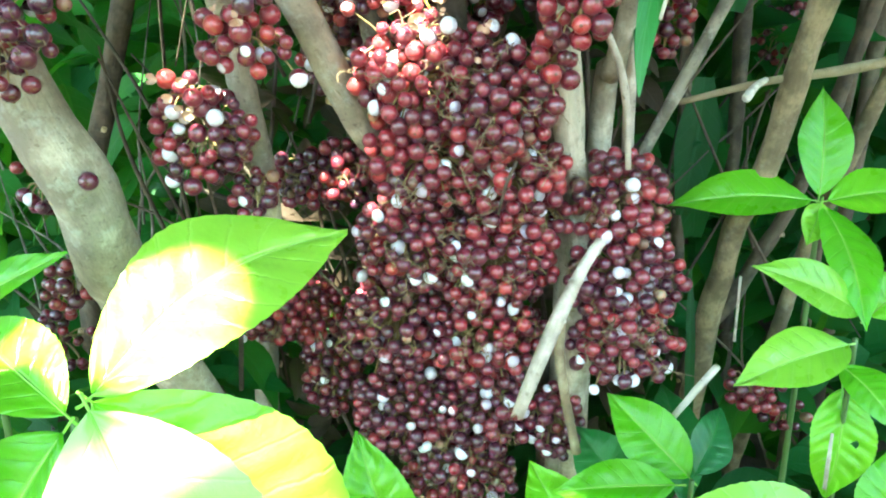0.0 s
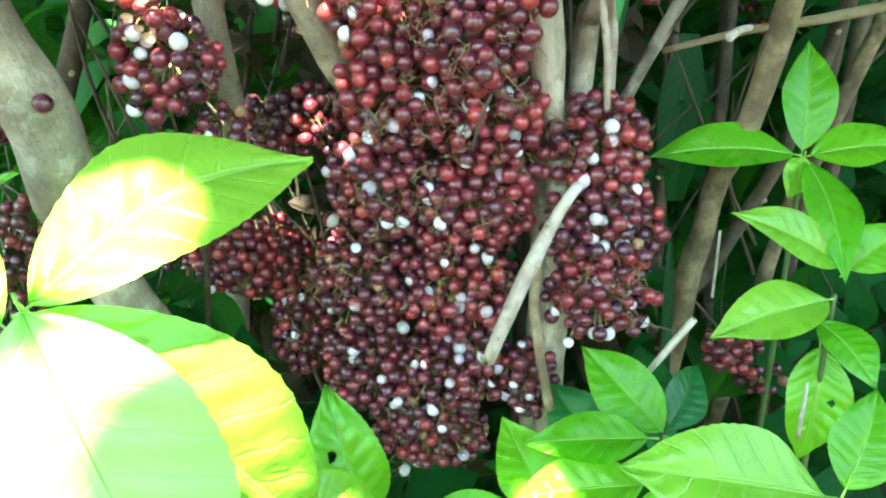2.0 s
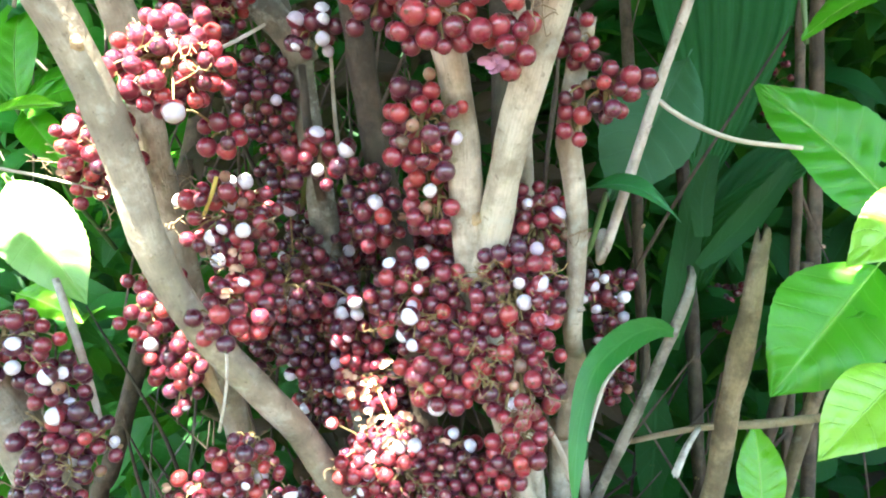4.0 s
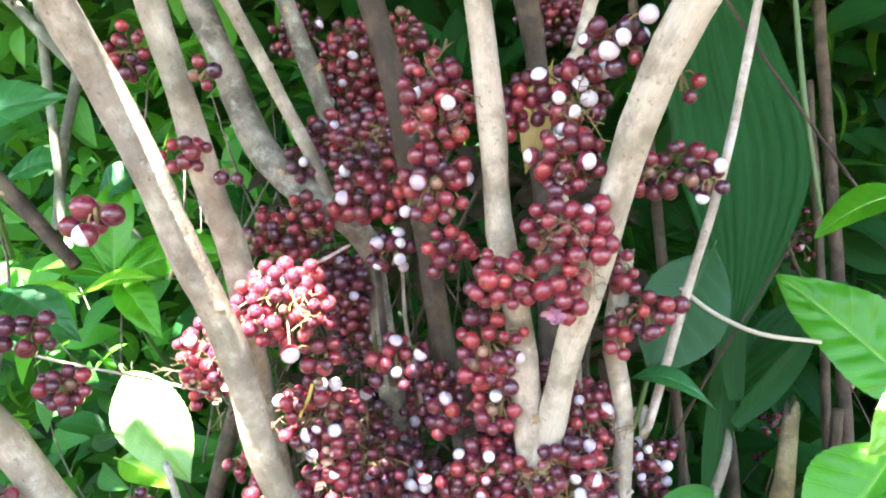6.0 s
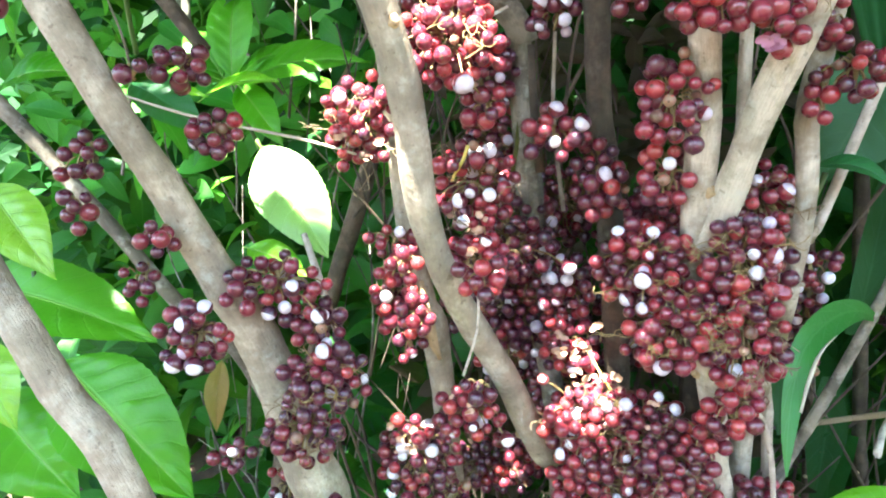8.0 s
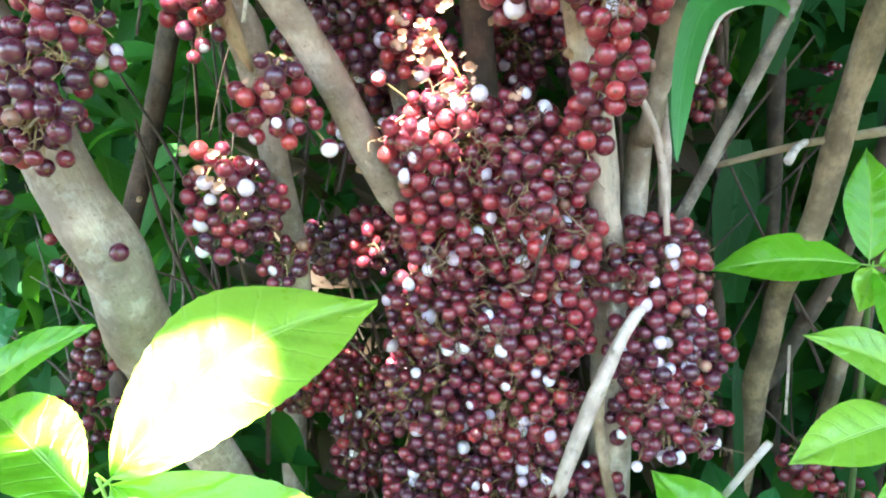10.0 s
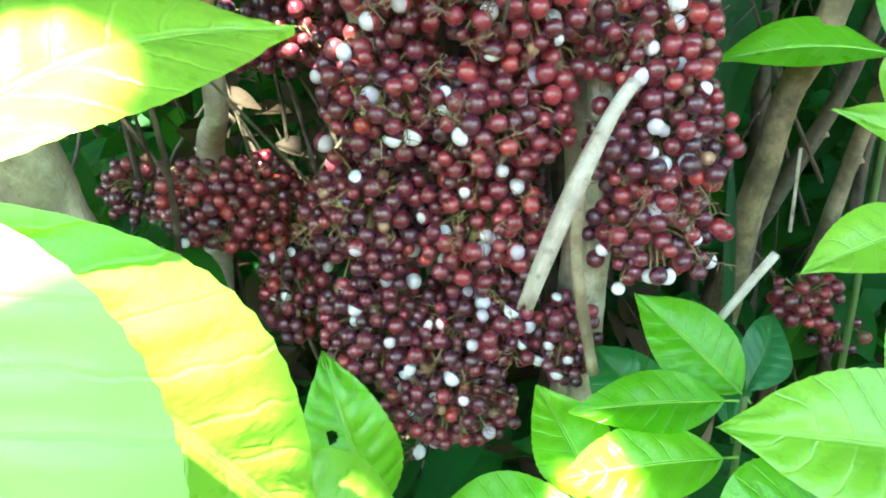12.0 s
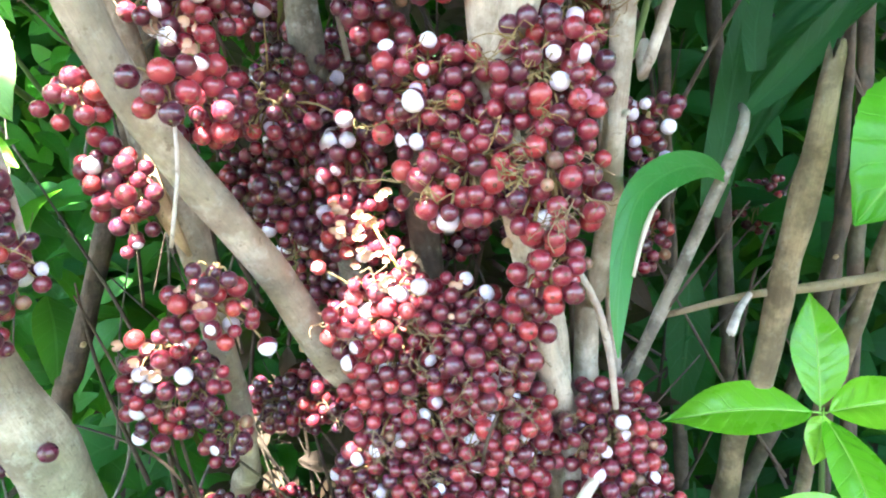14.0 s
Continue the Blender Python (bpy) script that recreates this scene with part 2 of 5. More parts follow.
def spline(ctrl, step):
    """Catmull-Rom through rows of any width; the first three are a place."""
    P = np.array(ctrl, dtype=float)
    P = np.vstack([2 * P[0] - P[1], P, 2 * P[-1] - P[-2]])
    out = []
    for i in range(1, len(P) - 2):
        a, b, c, d = P[i - 1:i + 3]
        n = max(2, int(np.linalg.norm((c - b)[:3]) / step))
        for k in range(n):
            t = k / n
            out.append(0.5 * (2 * b + (c - a) * t + (2 * a - 5 * b + 4 * c - d) * t * t + (3 * b - a - 3 * c + d) * t ** 3))
    out.append(P[-2])
    return np.array(out)


TUBES = []


def tube(ctrl, sides=12, step=0.012, rough=0.06, seed=0, ragged=0.0, keep=True, origin=(0, 0, 0), wander=0.0):
    """A tapered, uneven tube through (x, y, z, radius) rows: verts, faces, uvs."""
    rows = spline(ctrl, step)
    if wander:
        for i in range(1, len(rows) - 1):
            q = Vector((i * step * 14 + seed * 7.3, seed * 1.7, 0))
            fade = min(1, i / 6, (len(rows) - 1 - i) / 6)
            rows[i, :3] += np.array(noise.noise_vector(q)) * rows[i, 3] * wander * fade
            rows[i, 3] *= 1 + 0.10 * noise.noise(q * 1.9)
    if keep:
        TUBES.append(rows)
    rnd = random.Random(seed)
    n = len(rows)
    tang = np.gradient(rows[:, :3], axis=0)
    side = np.cross(tang[0], (0.3, 1, 0.1))
    verts, faces, uvs = [], [], []
    run = 0.0
    for i in range(n):
        tg = tang[i] / (np.linalg.norm(tang[i]) + 1e-9)
        side = side - tg * side.dot(tg)
        side /= np.linalg.norm(side)
        other = np.cross(tg, side)
        if i:
            run += np.linalg.norm(rows[i, :3] - rows[i - 1, :3])
        for k in range(sides + 1):
            a = 2 * math.pi * (k % sides) / sides
            q = Vector((math.cos(a) * 1.3 + seed * 3.1, math.sin(a) * 1.3, run * 22))
            r = rows[i, 3] * (1 + rough * 2.2 * noise.noise(q) + rough * noise.noise(q * 3.3))
            p = rows[i, :3] + (side * math.cos(a) + other * math.sin(a)) * r
            if ragged and i == n - 1:
                p = p + tg * rnd.uniform(-0.4, 1) * ragged
            verts.append(tuple(p - np.array(origin)))
            uvs.append((k / sides, run * 10))
    w = sides + 1
    for i in range(n - 1):
        for k in range(sides):
            faces.append((i * w + k, i * w + k + 1, (i + 1) * w + k + 1, (i + 1) * w + k))
    for ring, flip in ((0, True), (n - 1, False)):
        c = len(verts)
        verts.append(tuple(rows[ring, :3] - np.array(origin)))
        uvs.append((0.5, run * 10 * (ring > 0)))
        for k in range(sides):
            f = (ring * w + k, ring * w + k + 1, c)
            faces.append(f[::-1] if flip else f)
    return verts, faces, uvs


def joined(pieces):
    V, F, U = [], [], []
    for v, f, u in pieces:
        o = len(V)
        V += v
        U += u
        F += [tuple(i + o for i in x) for x in f]
    return V, F, U


COUNT = [0]


def stem(ctrl, label, mat=None, name="shrub_stem", category="stem", group="stems of the berry shrub", sides=16, rough=0.085, ragged=0.0, step=0.012, slivers=(), knots=((0.35, 230, 0.0025), (0.6, 320, 0.003), (0.85, 260, 0.0025))):
    """One stem from its foot upwards; knots are (share of the length, turn, size) of cut-off side shoots."""
    COUNT[0] += 1
    base = ctrl[0][:3]
    root = tagged(anchor(name, base), label, category, group)
    v, f, u = tube(ctrl, sides, step, rough, COUNT[0], ragged, True, base, 0.28)
    part("bark", mesh_of("bark", v, f, [mat or BARK], True, u), root)
    rows = TUBES[-1]
    for share, turn, size in knots:
        i = min(len(rows) - 2, int(share * (len(rows) - 1)))
        p, r = rows[i, :3], rows[i, 3]
        size = min(size, r * 0.4)
        way = np.array((math.cos(radians(turn)), math.sin(radians(turn)), 0.35))
        a, b = p + way * r * 0.4, p + way * (r + size)
        kv, kf, ku = tube([(*a, size * 1.1), (*((a + b) / 2), size * 0.85), (*b, size * 0.75)], 10, 0.004, 0.15, COUNT[0] + 50, size * 0.25, False, base)
        part("knot", mesh_of("knot", kv, kf, [WOOD if r > 0.006 else mat or BARK], True, ku), root, "small cut knot")
    for rows in slivers:
        sv, sf, su = tube(rows, 8, 0.006, 0.12, COUNT[0] + 90, 0.004, False, base)
        part("torn_bark", mesh_of("torn_bark", sv, sf, [WOOD], True, su), root, "pale strip of torn bark")
    return root


def vine(ctrl, label, mat, name="vine", category="vine", sides=8, group=""):
    COUNT[0] += 1
    v, f, u = tube(ctrl, sides, 0.008, 0.05, COUNT[0], 0, True, ctrl[0][:3])
    ob = new(name, mesh_of(name, v, f, [mat], True, u))
    ob.location = ctrl[0][:3]
    return tagged(ob, label, category, group)


def leaf_mesh(length, width, droop=0.12, fold=0.18, quilt=0.036, teeth=0.012, shape=0.85, seed=0, mat=None, nu=36, nv=7, holes=(), twist=0.0, bend=0.0):
    """A leaf along +x from its base, upper face to +z."""
    rnd = random.Random(seed)
    wob = rnd.uniform(0, 9)
    cols = np.linspace(-1, 1, 2 * nv + 1)
    verts, uvs, faces = [], [], []
    for i in range(nu + 1):
        u = i / nu
        w = math.sin(math.pi * u ** shape) ** 0.85 * (1 - 0.25 * u ** 6)
        if u > 0.86:
            w = max(w, 0.0) * 0.92
        w = max(w, 0.012) if 0 < i < nu else 0.012
        for c in cols:
            edge = 1 + (teeth * (1 + math.sin(u * 110 + wob)) * (abs(c) > 0.99)) + 0.03 * math.sin(u * 9 + wob + c) * abs(c)
            y = c * w * width / 2 * edge
            z = fold * abs(y) + length * droop * (math.sin(math.pi * u) * 0.6 - u * u)
            z += quilt * width * abs(math.sin(math.pi * 8 * (u - 0.16 * abs(c)))) * min(1, 3 * abs(c)) * (1 - abs(c) ** 3)
            z += 0.035 * width * math.sin(u * 6.5 + wob) * c
            z += y * twist * u + 0.05 * width * noise.noise(Vector((u * 4.0, c * 1.6, wob))) * (1 - (1 - abs(c)) ** 4)
            verts.append((u * length, y + bend * length * math.sin(math.pi * u), z))
            uvs.append((u, c))
    w = len(cols)
    for i in range(nu):
        for k in range(w - 1):
            cu, cv = (i + 0.5) / nu, (cols[k] + cols[k + 1]) / 2
            if any((cu - a) ** 2 + ((cv - b) * 0.3) ** 2 < r * r for a, b, r in holes):
                continue
            faces.append((i * w + k, (i + 1) * w + k, (i + 1) * w + k + 1, i * w + k + 1))
    return mesh_of("leaf", verts, faces, [mat or LEAF], True, uvs)


def frame_of(base, tip, face):
    x = (Vector(tip) - Vector(base)).normalized()
    z = Vector(face)
    z = (z - x * z.dot(x)).normalized()
    y = z.cross(x)
    return Matrix((x, y, z)).transposed().to_4x4()


def leaf_at(parent, base, tip, wide, face, mat=None, label="", petiole=0.007, **shape):
    """A leaf part from base to tip, whose upper side looks towards face, with its stalk."""
    base, tip = Vector(base), Vector(tip)
    COUNT[0] += 1
    if shape.get("holes"):
        shape.update(nu=70, nv=18)
    root = parent.matrix_world.translation if parent.parent else parent.location
    me = leaf_mesh((tip - base).length, wide, seed=COUNT[0], mat=mat, **shape)
    m = frame_of(base, tip, face)
    m.translation = base - root
    leaf = part("leaf", me, parent, label, m)
    length, droop, bend = (tip - base).length, shape.get("droop", 0.12), shape.get("bend", 0.0)
    rib = [(-petiole, 0, -0.001, 0.0008)] + [(k * length, bend * length * math.sin(math.pi * k), length * droop * (math.sin(math.pi * k) * 0.6 - k * k) + 0.0001, 0.00055 - 0.00042 * k) for k in (0, 0.2, 0.4, 0.6, 0.8, 0.97)]
    v, f, u = tube(rib, 6, 0.01, 0.04, COUNT[0], 0, False)
    part("midrib", mesh_of("midrib", v, f, [mat if mat in (LEAF_DEEP, LEAF_DRY, LEAF_CURLED, LEAF_DULL) else MIDRIB], True, u), leaf)
    return leaf


def shoot(node, foot, leaves, label, mat=None, category="leafy shoot", radius=0.0022):
    """A leafy shoot: a green twig from foot to node and its leaves (base, tip, width, face, more)."""
    root = tagged(anchor("leafy_shoot", foot), label, category, "leafy shoots round the shrub")
    mid = [(a + b) / 2 for a, b in zip(foot, node)]
    mid[2] -= 0.01
    v, f, u = tube([(*foot, radius * 1.2), (*mid, radius), (*node, radius * 0.8)], 8, 0.01, 0.05, len(leaves), 0, False, foot)
    part("twig", mesh_of("twig", v, f, [TWIG_GREEN], True, u), root)
    for base, tip, wide, face, more in leaves:
        leaf_at(root, base, tip, wide, face, **{"mat": mat, **more})
    return root


MIDRIB = plain("pale_leaf_midrib", (0.30, 0.58, 0.09), 0.45)
TWIG_GREEN = plain("green_twig", (0.10, 0.17, 0.05), 0.5)


# berry meshes, shared by all berries
def ball(name, radius, mat, rings=9, sides=14, tip=True, squash=0.96, grow=0.0):
    verts, faces = [(0, 0, radius * squash)], []
    for i in range(1, rings):
        a = math.pi * i / rings
        for k in range(sides):
            b = 2 * math.pi * k / sides
            r = radius * math.sin(a)
            verts.append((r * math.cos(b), r * math.sin(b), radius * squash * math.cos(a)))
    verts.append((0, 0, -radius * squash))
    for k in range(sides):
        faces.append((0, 1 + k, 1 + (k + 1) % sides))
        for i in range(rings - 2):
            p, q = 1 + i * sides, 1 + (i + 1) * sides
            faces.append((p + k, q + k, q + (k + 1) % sides, p + (k + 1) % sides))
        p = 1 + (rings - 2) * sides
        faces.append((p + k, len(verts) - 1, p + (k + 1) % sides))
    slots = [0] * len(faces)
    mats = [mat]
    if tip:
        # the dried flower scar at the free end
        o = len(verts)
        z = radius * squash
        for r, h in ((0.20, 0.975), (0.12, 1.06), (0.05, 0.99)):
            for k in range(6):
                b = math.pi * k / 3
                verts.append((radius * r * math.cos(b), radius * r * math.sin(b), z * h))
        for ring in range(2):
            for k in range(6):
                faces.append((o + ring * 6 + k, o + ring * 6 + (k + 1) % 6, o + (ring + 1) * 6 + (k + 1) % 6, o + (ring + 1) * 6 + k))
                slots.append(1)
        mats.append(SCAR)
    return mesh_of(name, verts, faces, mats, True, None, slots)


SCAR = plain("dried_flower_scar", (0.11, 0.06, 0.035), 0.9)


def split_ball(name, radius, mat, cut, rings=8, sides=14):
    """A burst berry: a white seed held in what is left of its skin."""
    verts, faces, slots = [], [], []
    for r, top, slot in ((radius * 0.93, 0.0, 1), (radius, cut, 0)):
        o = len(verts)
        n = rings
        for i in range(n + 1):
            a = top + (math.pi - top) * i / n
            for k in range(sides):
                b = 2 * math.pi * k / sides
                rr = r * math.sin(a) * (1 + (0.05 * math.sin(3 * b) if slot == 0 and i == 0 else 0)) + 1e-6
                verts.append((rr * math.cos(b), rr * math.sin(b), r * math.cos(a) + (0.1 * r * math.sin(2 * b) if slot == 0 and i == 0 else 0)))
        for i in range(n):
            for k in range(sides):
                faces.append((o + i * sides + k, o + (i + 1) * sides + k, o + (i + 1) * sides + (k + 1) % sides, o + i * sides + (k + 1) % sides))
                slots.append(slot)
    return mesh_of(name, verts, faces, [mat, PULP], True, None, slots)


RB = 0.0051
BALLS = {t: [ball("berry", RB * s, BERRY[t], squash=q) for s, q in ((1.0, 0.96), (0.93, 1.02), (0.85, 0.95))] for t in BERRY}
SPLITS = {t: [split_ball("split_berry", RB * 0.98, BERRY[t], c) for c in (0.75, 1.1, 1.55)] for t in BERRY}
WHITE = [ball("white_seed", RB * s, PULP, tip=False, squash=q) for s, q in ((0.9, 0.93), (0.8, 1.0))]
PLACED = np.zeros((0, 3))


def cluster(centre, radii, tone="mid", white=0.06, split=0.10, count=200, whites=(), label="", mix=0.25, foot=None, gap=0.86, size=1.0, dry=0):
    """A hanging berry cluster: berries packed into an ellipsoid round a branched stalk. whites are single bare seeds."""
    global PLACED
    COUNT[0] += 1
    rnd = random.Random(COUNT[0] * 7 + 1)
    c, r = np.array(centre), np.array(radii)
    foot = foot or (c[0], c[1] + r[1] * 0.9, c[2] + r[2] * 0.7)
    root = tagged(anchor("berry_cluster", foot), label, "berry cluster", "berry clusters on the shrub stems")
    o = np.array(foot)
    spots, fails = [], 0
    for w in whites:
        spots.append((np.array(w), rnd.choice(["white", "half", "half", "split"])))
        PLACED = np.vstack([PLACED, w])
    reach = RB * 2 * gap * size
    near = [k for k in TUBES if (np.linalg.norm(k[:, :3] - c, axis=1) - k[:, 3]).min() < r.max() + 0.02]
    while len(spots) < count + len(whites) and fails < 500:
        d = np.array([rnd.gauss(0, 1) for _ in range(3)])
        d /= np.linalg.norm(d)
        if d[1] > 0.35 and rnd.random() < 0.75:
            fails += 0.3
            continue
        p = c + d * r * rnd.uniform(0.5, 1.0) * (1 + 0.16 * noise.noise(Vector(d * 2.2) + Vector(c * 40)))
        if len(PLACED) and ((PLACED - p) ** 2).sum(axis=1).min() < reach ** 2:
            fails += 1
            continue
        if noise.noise(Vector(p * 48)) > 0.2 and rnd.random() < 0.9:
            fails += 0.5
            continue
        if any((np.linalg.norm(k[:, :3] - p, axis=1) - k[:, 3]).min() < 0.003 for k in near):
            fails += 1
            continue
        fails = 0
        x = rnd.random()
        kind = "white" if x < white else "split" if x < white + split else "berry"
        spots.append((p, kind))
        PLACED = np.vstack([PLACED, p])
    hub = c + np.array((0, r[1] * 0.25, 0))
    pieces = [tube([(*o, 0.0016), *[(*((o * (1 - s) + hub * s) + np.array([rnd.uniform(-1, 1) * 0.004 for _ in range(3)])), 0.0013) for s in (0.4, 0.75)], (*(hub - np.array((0, 0, r[2] * 0.5))), 0.0009)], 6, 0.01, 0.1, 1, 0, False, foot)]
    for p, kind in spots:
        q = hub + (p - hub) * np.array((0.35, 0.4, 0.30)) + np.array((0, 0, 0.004))
        m = (p + q) / 2 + np.array((0, 0.001, 0.003))
        pieces.append(tube([(*q, 0.0007), (*m, 0.0006), (*p, 0.0005)], 4, 0.012, 0, 1, 0, False, foot))
    tufts = []
    for _ in range(dry * 2):
        d = np.array([rnd.gauss(0, 1) for _ in range(3)])
        d[1] = -abs(d[1]) - 0.4
        d /= np.linalg.norm(d)
        p, rows = c + d * r * 0.9, []
        way = d * 0.5 + np.array([rnd.uniform(-1, 1), rnd.uniform(-0.6, 0.2), rnd.uniform(-1, 0.6)])
        for k in range(5):
            rows.append((*p, 0.00052 - 0.00007 * k))
            p = p + way * 0.003
            way = way + np.array([rnd.uniform(-0.5, 0.5) for _ in range(3)])
        tufts.append(tube(rows, 5, 0.004, 0.2, 1, 0, False, foot))
        for k in (1, 2, 2, 3, 3, 4):
            e = np.array(rows[k][:3])
            q = e + np.array([rnd.uniform(-1, 1), rnd.uniform(-1, 0.4), rnd.uniform(-1, 0.7)]) * 0.008
            tufts.append(tube([(*e, 0.00032), (*((e + q) / 2 + np.array([rnd.uniform(-1, 1) for _ in range(3)]) * 0.0016), 0.00026), (*q, 0.0004)], 4, 0.006, 0.2, 1, 0, False, foot))
    if tufts:
        part("dry_stalk", mesh_of("dry_stalk", *joined(tufts)[:2], [rnd.choice([STALK, DRY_STALK, DRY_STALK])], True), root, "dried tangle of bare stalks")["kind"] = "stuff"
    part("stalk", mesh_of("stalk", *joined(pieces)[:2], [STALK], True), root, "thin branched yellow-brown stalk")["kind"] = "stuff"
    for p, kind in spots:
        t = tone if rnd.random() > mix else rnd.choice(["red", "mid", "mid", "dark", "dark"])
        if kind == "berry" and rnd.random() < 0.03:
            t = "dry"
        out = Vector(p - hub).normalized() + Vector([rnd.uniform(-0.6, 0.6) for _ in range(3)])
        if kind == "split":
            out += Vector((0, -0.5, -0.2))
        if kind == "half":
            out = Vector((rnd.choice((-1, 1)) * rnd.uniform(0.3, 1), -rnd.uniform(0.25, 0.7), rnd.uniform(-1.0, 0.4)))
        me = rnd.choice(WHITE) if kind == "white" else SPLITS[t][2] if kind == "half" else rnd.choice(SPLITS[t]) if kind == "split" else rnd.choice(BALLS[t])
        at = out.to_track_quat("Z", "Y").to_matrix().to_4x4() @ Matrix.Scale(size * rnd.uniform(0.78, 1.14) * (0.75 if t == "dry" else 1), 4)
        at.translation = Vector(p - o)
        part({"white": "white_seed", "split": "split_berry", "half": "split_berry"}.get(kind, "berry"), me, root, "", at)
    return root


def husk(at, size, mat=None, label="torn pink berry skin curled among the berries"):
    """A torn, curled berry skin."""
    COUNT[0] += 1
    rnd = random.Random(COUNT[0])
    root = tagged(anchor("berry_skin", at), label, "berry skin")
    for k in range(3):
        V, F = [], []
        n = 6
        for i in range(n + 1):
            for j in range(n + 1):
                a, b = (i / n - 0.5) * 1.9, (j / n - 0.5) * 1.6 * math.cos((i / n - 0.5) * 2.2)
                V.append((size * math.sin(a), size * math.sin(b) * 0.8, size * math.cos(a) * math.cos(b) * 0.9))
        for i in range(n):
            for j in range(n):
                q = i * (n + 1) + j
                F.append((q, q + n + 1, q + n + 2, q + 1))
        turn = Vector((rnd.uniform(-1, 1), -0.7, rnd.uniform(-0.8, 0.8))).to_track_quat("-Z", "Y").to_matrix().to_4x4()
        turn.translation = Vector((rnd.uniform(-1, 1), 0, rnd.uniform(-1, 1))) * size * 0.5
        part("petal", mesh_of("petal", V, F, [mat or PETAL]), root, "", turn)
    return root


def foliage(name, label, box, count, size, mat, seed, face=(0, -0.6, 0.8), spread=0.8, keep=None, slim=0.42):
    """Many leaves spread through a box, as one mesh of stuff."""
    rnd = random.Random(seed)
    lo, hi = np.array(box[0]), np.array(box[1])
    V, F, U = [], [], []
    made = 0
    while made < count:
        p = lo + (hi - lo) * np.array([rnd.random() for _ in range(3)])
        made += 1
        n = Vector(face).normalized() + Vector([rnd.uniform(-spread, spread) for _ in range(3)])
        x = Vector((rnd.uniform(-1, 1), rnd.uniform(-0.6, 0.3), rnd.uniform(-0.9, 0.35)))
        m = frame_of((0, 0, 0), x, n)
        L = size * rnd.uniform(0.6, 1.25)
        if keep and not keep([m @ Vector((L * a, slim * L * 0.45 * b * (0.3 if a in (0, 1) else 1), 0)) + Vector(p) for a in (0, 0.25, 0.5, 0.75, 1) for b in (-1, 0, 1)]):
            continue
        o = len(V)
        for i in range(9):
            u = i / 8
            w = math.sin(math.pi * u ** 0.85) ** 0.85 * slim * L / 2 if 0 < i < 8 else 0.0008
            for s in (-1, 0, 1):
                q = m @ Vector((u * L, s * w, abs(s) * w * 0.3 + L * 0.14 * (math.sin(math.pi * u) * 0.6 - u * u)))
                V.append(tuple(q + Vector(p)))
                U.append((u, s))
        for i in range(8):
            for k in range(2):
                a = o + i * 3 + k
                F.append((a, a + 3, a + 4, a + 1))
    return tagged(new(name, mesh_of(name, V, F, [mat], True, U)), label, "foliage", kind="stuff")


def blade_leaf(parent, ctrl, label="", pleats=0, mat=None, torn=False):
    """A long strap-shaped leaf through (x, y, z, half width, turn) rows: an arched blade with a keel."""
    rows = spline(ctrl, 0.006)
    root = parent.location
    tang = np.gradient(rows[:, :3], axis=0)
    V, F, U = [], [], []
    cols = np.linspace(-1, 1, 9 if not pleats else 8 * pleats + 1)
    for i, row in enumerate(rows):
        tg = Vector(tang[i]).normalized()
        side = tg.cross(Vector((math.sin(row[4]), -math.cos(row[4]), 0.25))).normalized()
        up = side.cross(tg)
        for c in cols:
            lift = 0.22 * abs(c) * row[3] if not pleats else 0.18 / pleats * row[3] * math.sin(c * math.pi * pleats * 2)
            V.append(tuple(Vector(row[:3]) + side * c * row[3] + up * lift - Vector(root)))
            U.append((i / len(rows), c))
    w = len(cols)
    for i in range(len(rows) - 1):
        for k in range(w - 1):
            F.append((i * w + k, (i + 1) * w + k, (i + 1) * w + k + 1, i * w + k + 1))
    blade = part("leaf_blade", mesh_of("leaf_blade", V, F, [mat or (LEAF_PLEAT if pleats else LEAF_BLADE)], True, U), parent, label)
    if torn:
        # the dry pale margin on the outer side of the blade
        n = len(rows)
        side = max((0, w - 1), key=lambda k: V[n // 2 * w + k][0])
        edge = [(*V[i * w + side], 0.0013 * math.sin(math.pi * (i - n * 0.4) / (n * 0.52)) + 0.0002) for i in range(int(n * 0.42), int(n * 0.9), 3)]
        v, f, u = tube(edge, 6, 0.006, 0.25, 3, 0, False)
        part("torn_edge", mesh_of("torn_edge", v, f, [TWINE], True, u), blade, "pale dry torn edge")
    return blade


# ---- ground ----
def ground_sheet():
    n, half = 60, 60.0
    V, F = [], []
    for i in range(n + 1):
        for k in range(n + 1):
            a, b = 2 * i / n - 1, 2 * k / n - 1
            x, y = half * a * abs(a) ** 2, half * b * abs(b) ** 2 + 0.4
            V.append((x, y, 0.03 * noise.noise(Vector((x * 5, y * 5, 0)))))
    for i in range(n):
        for k in range(n):
            F.append((i * (n + 1) + k, (i + 1) * (n + 1) + k, (i + 1) * (n + 1) + k + 1, i * (n + 1) + k + 1))
    return tagged(new("ground", mesh_of("ground", V, F, [SOIL])), "dark soil strewn with leaf litter under the shrub", "ground", kind="structure")


ground_sheet()


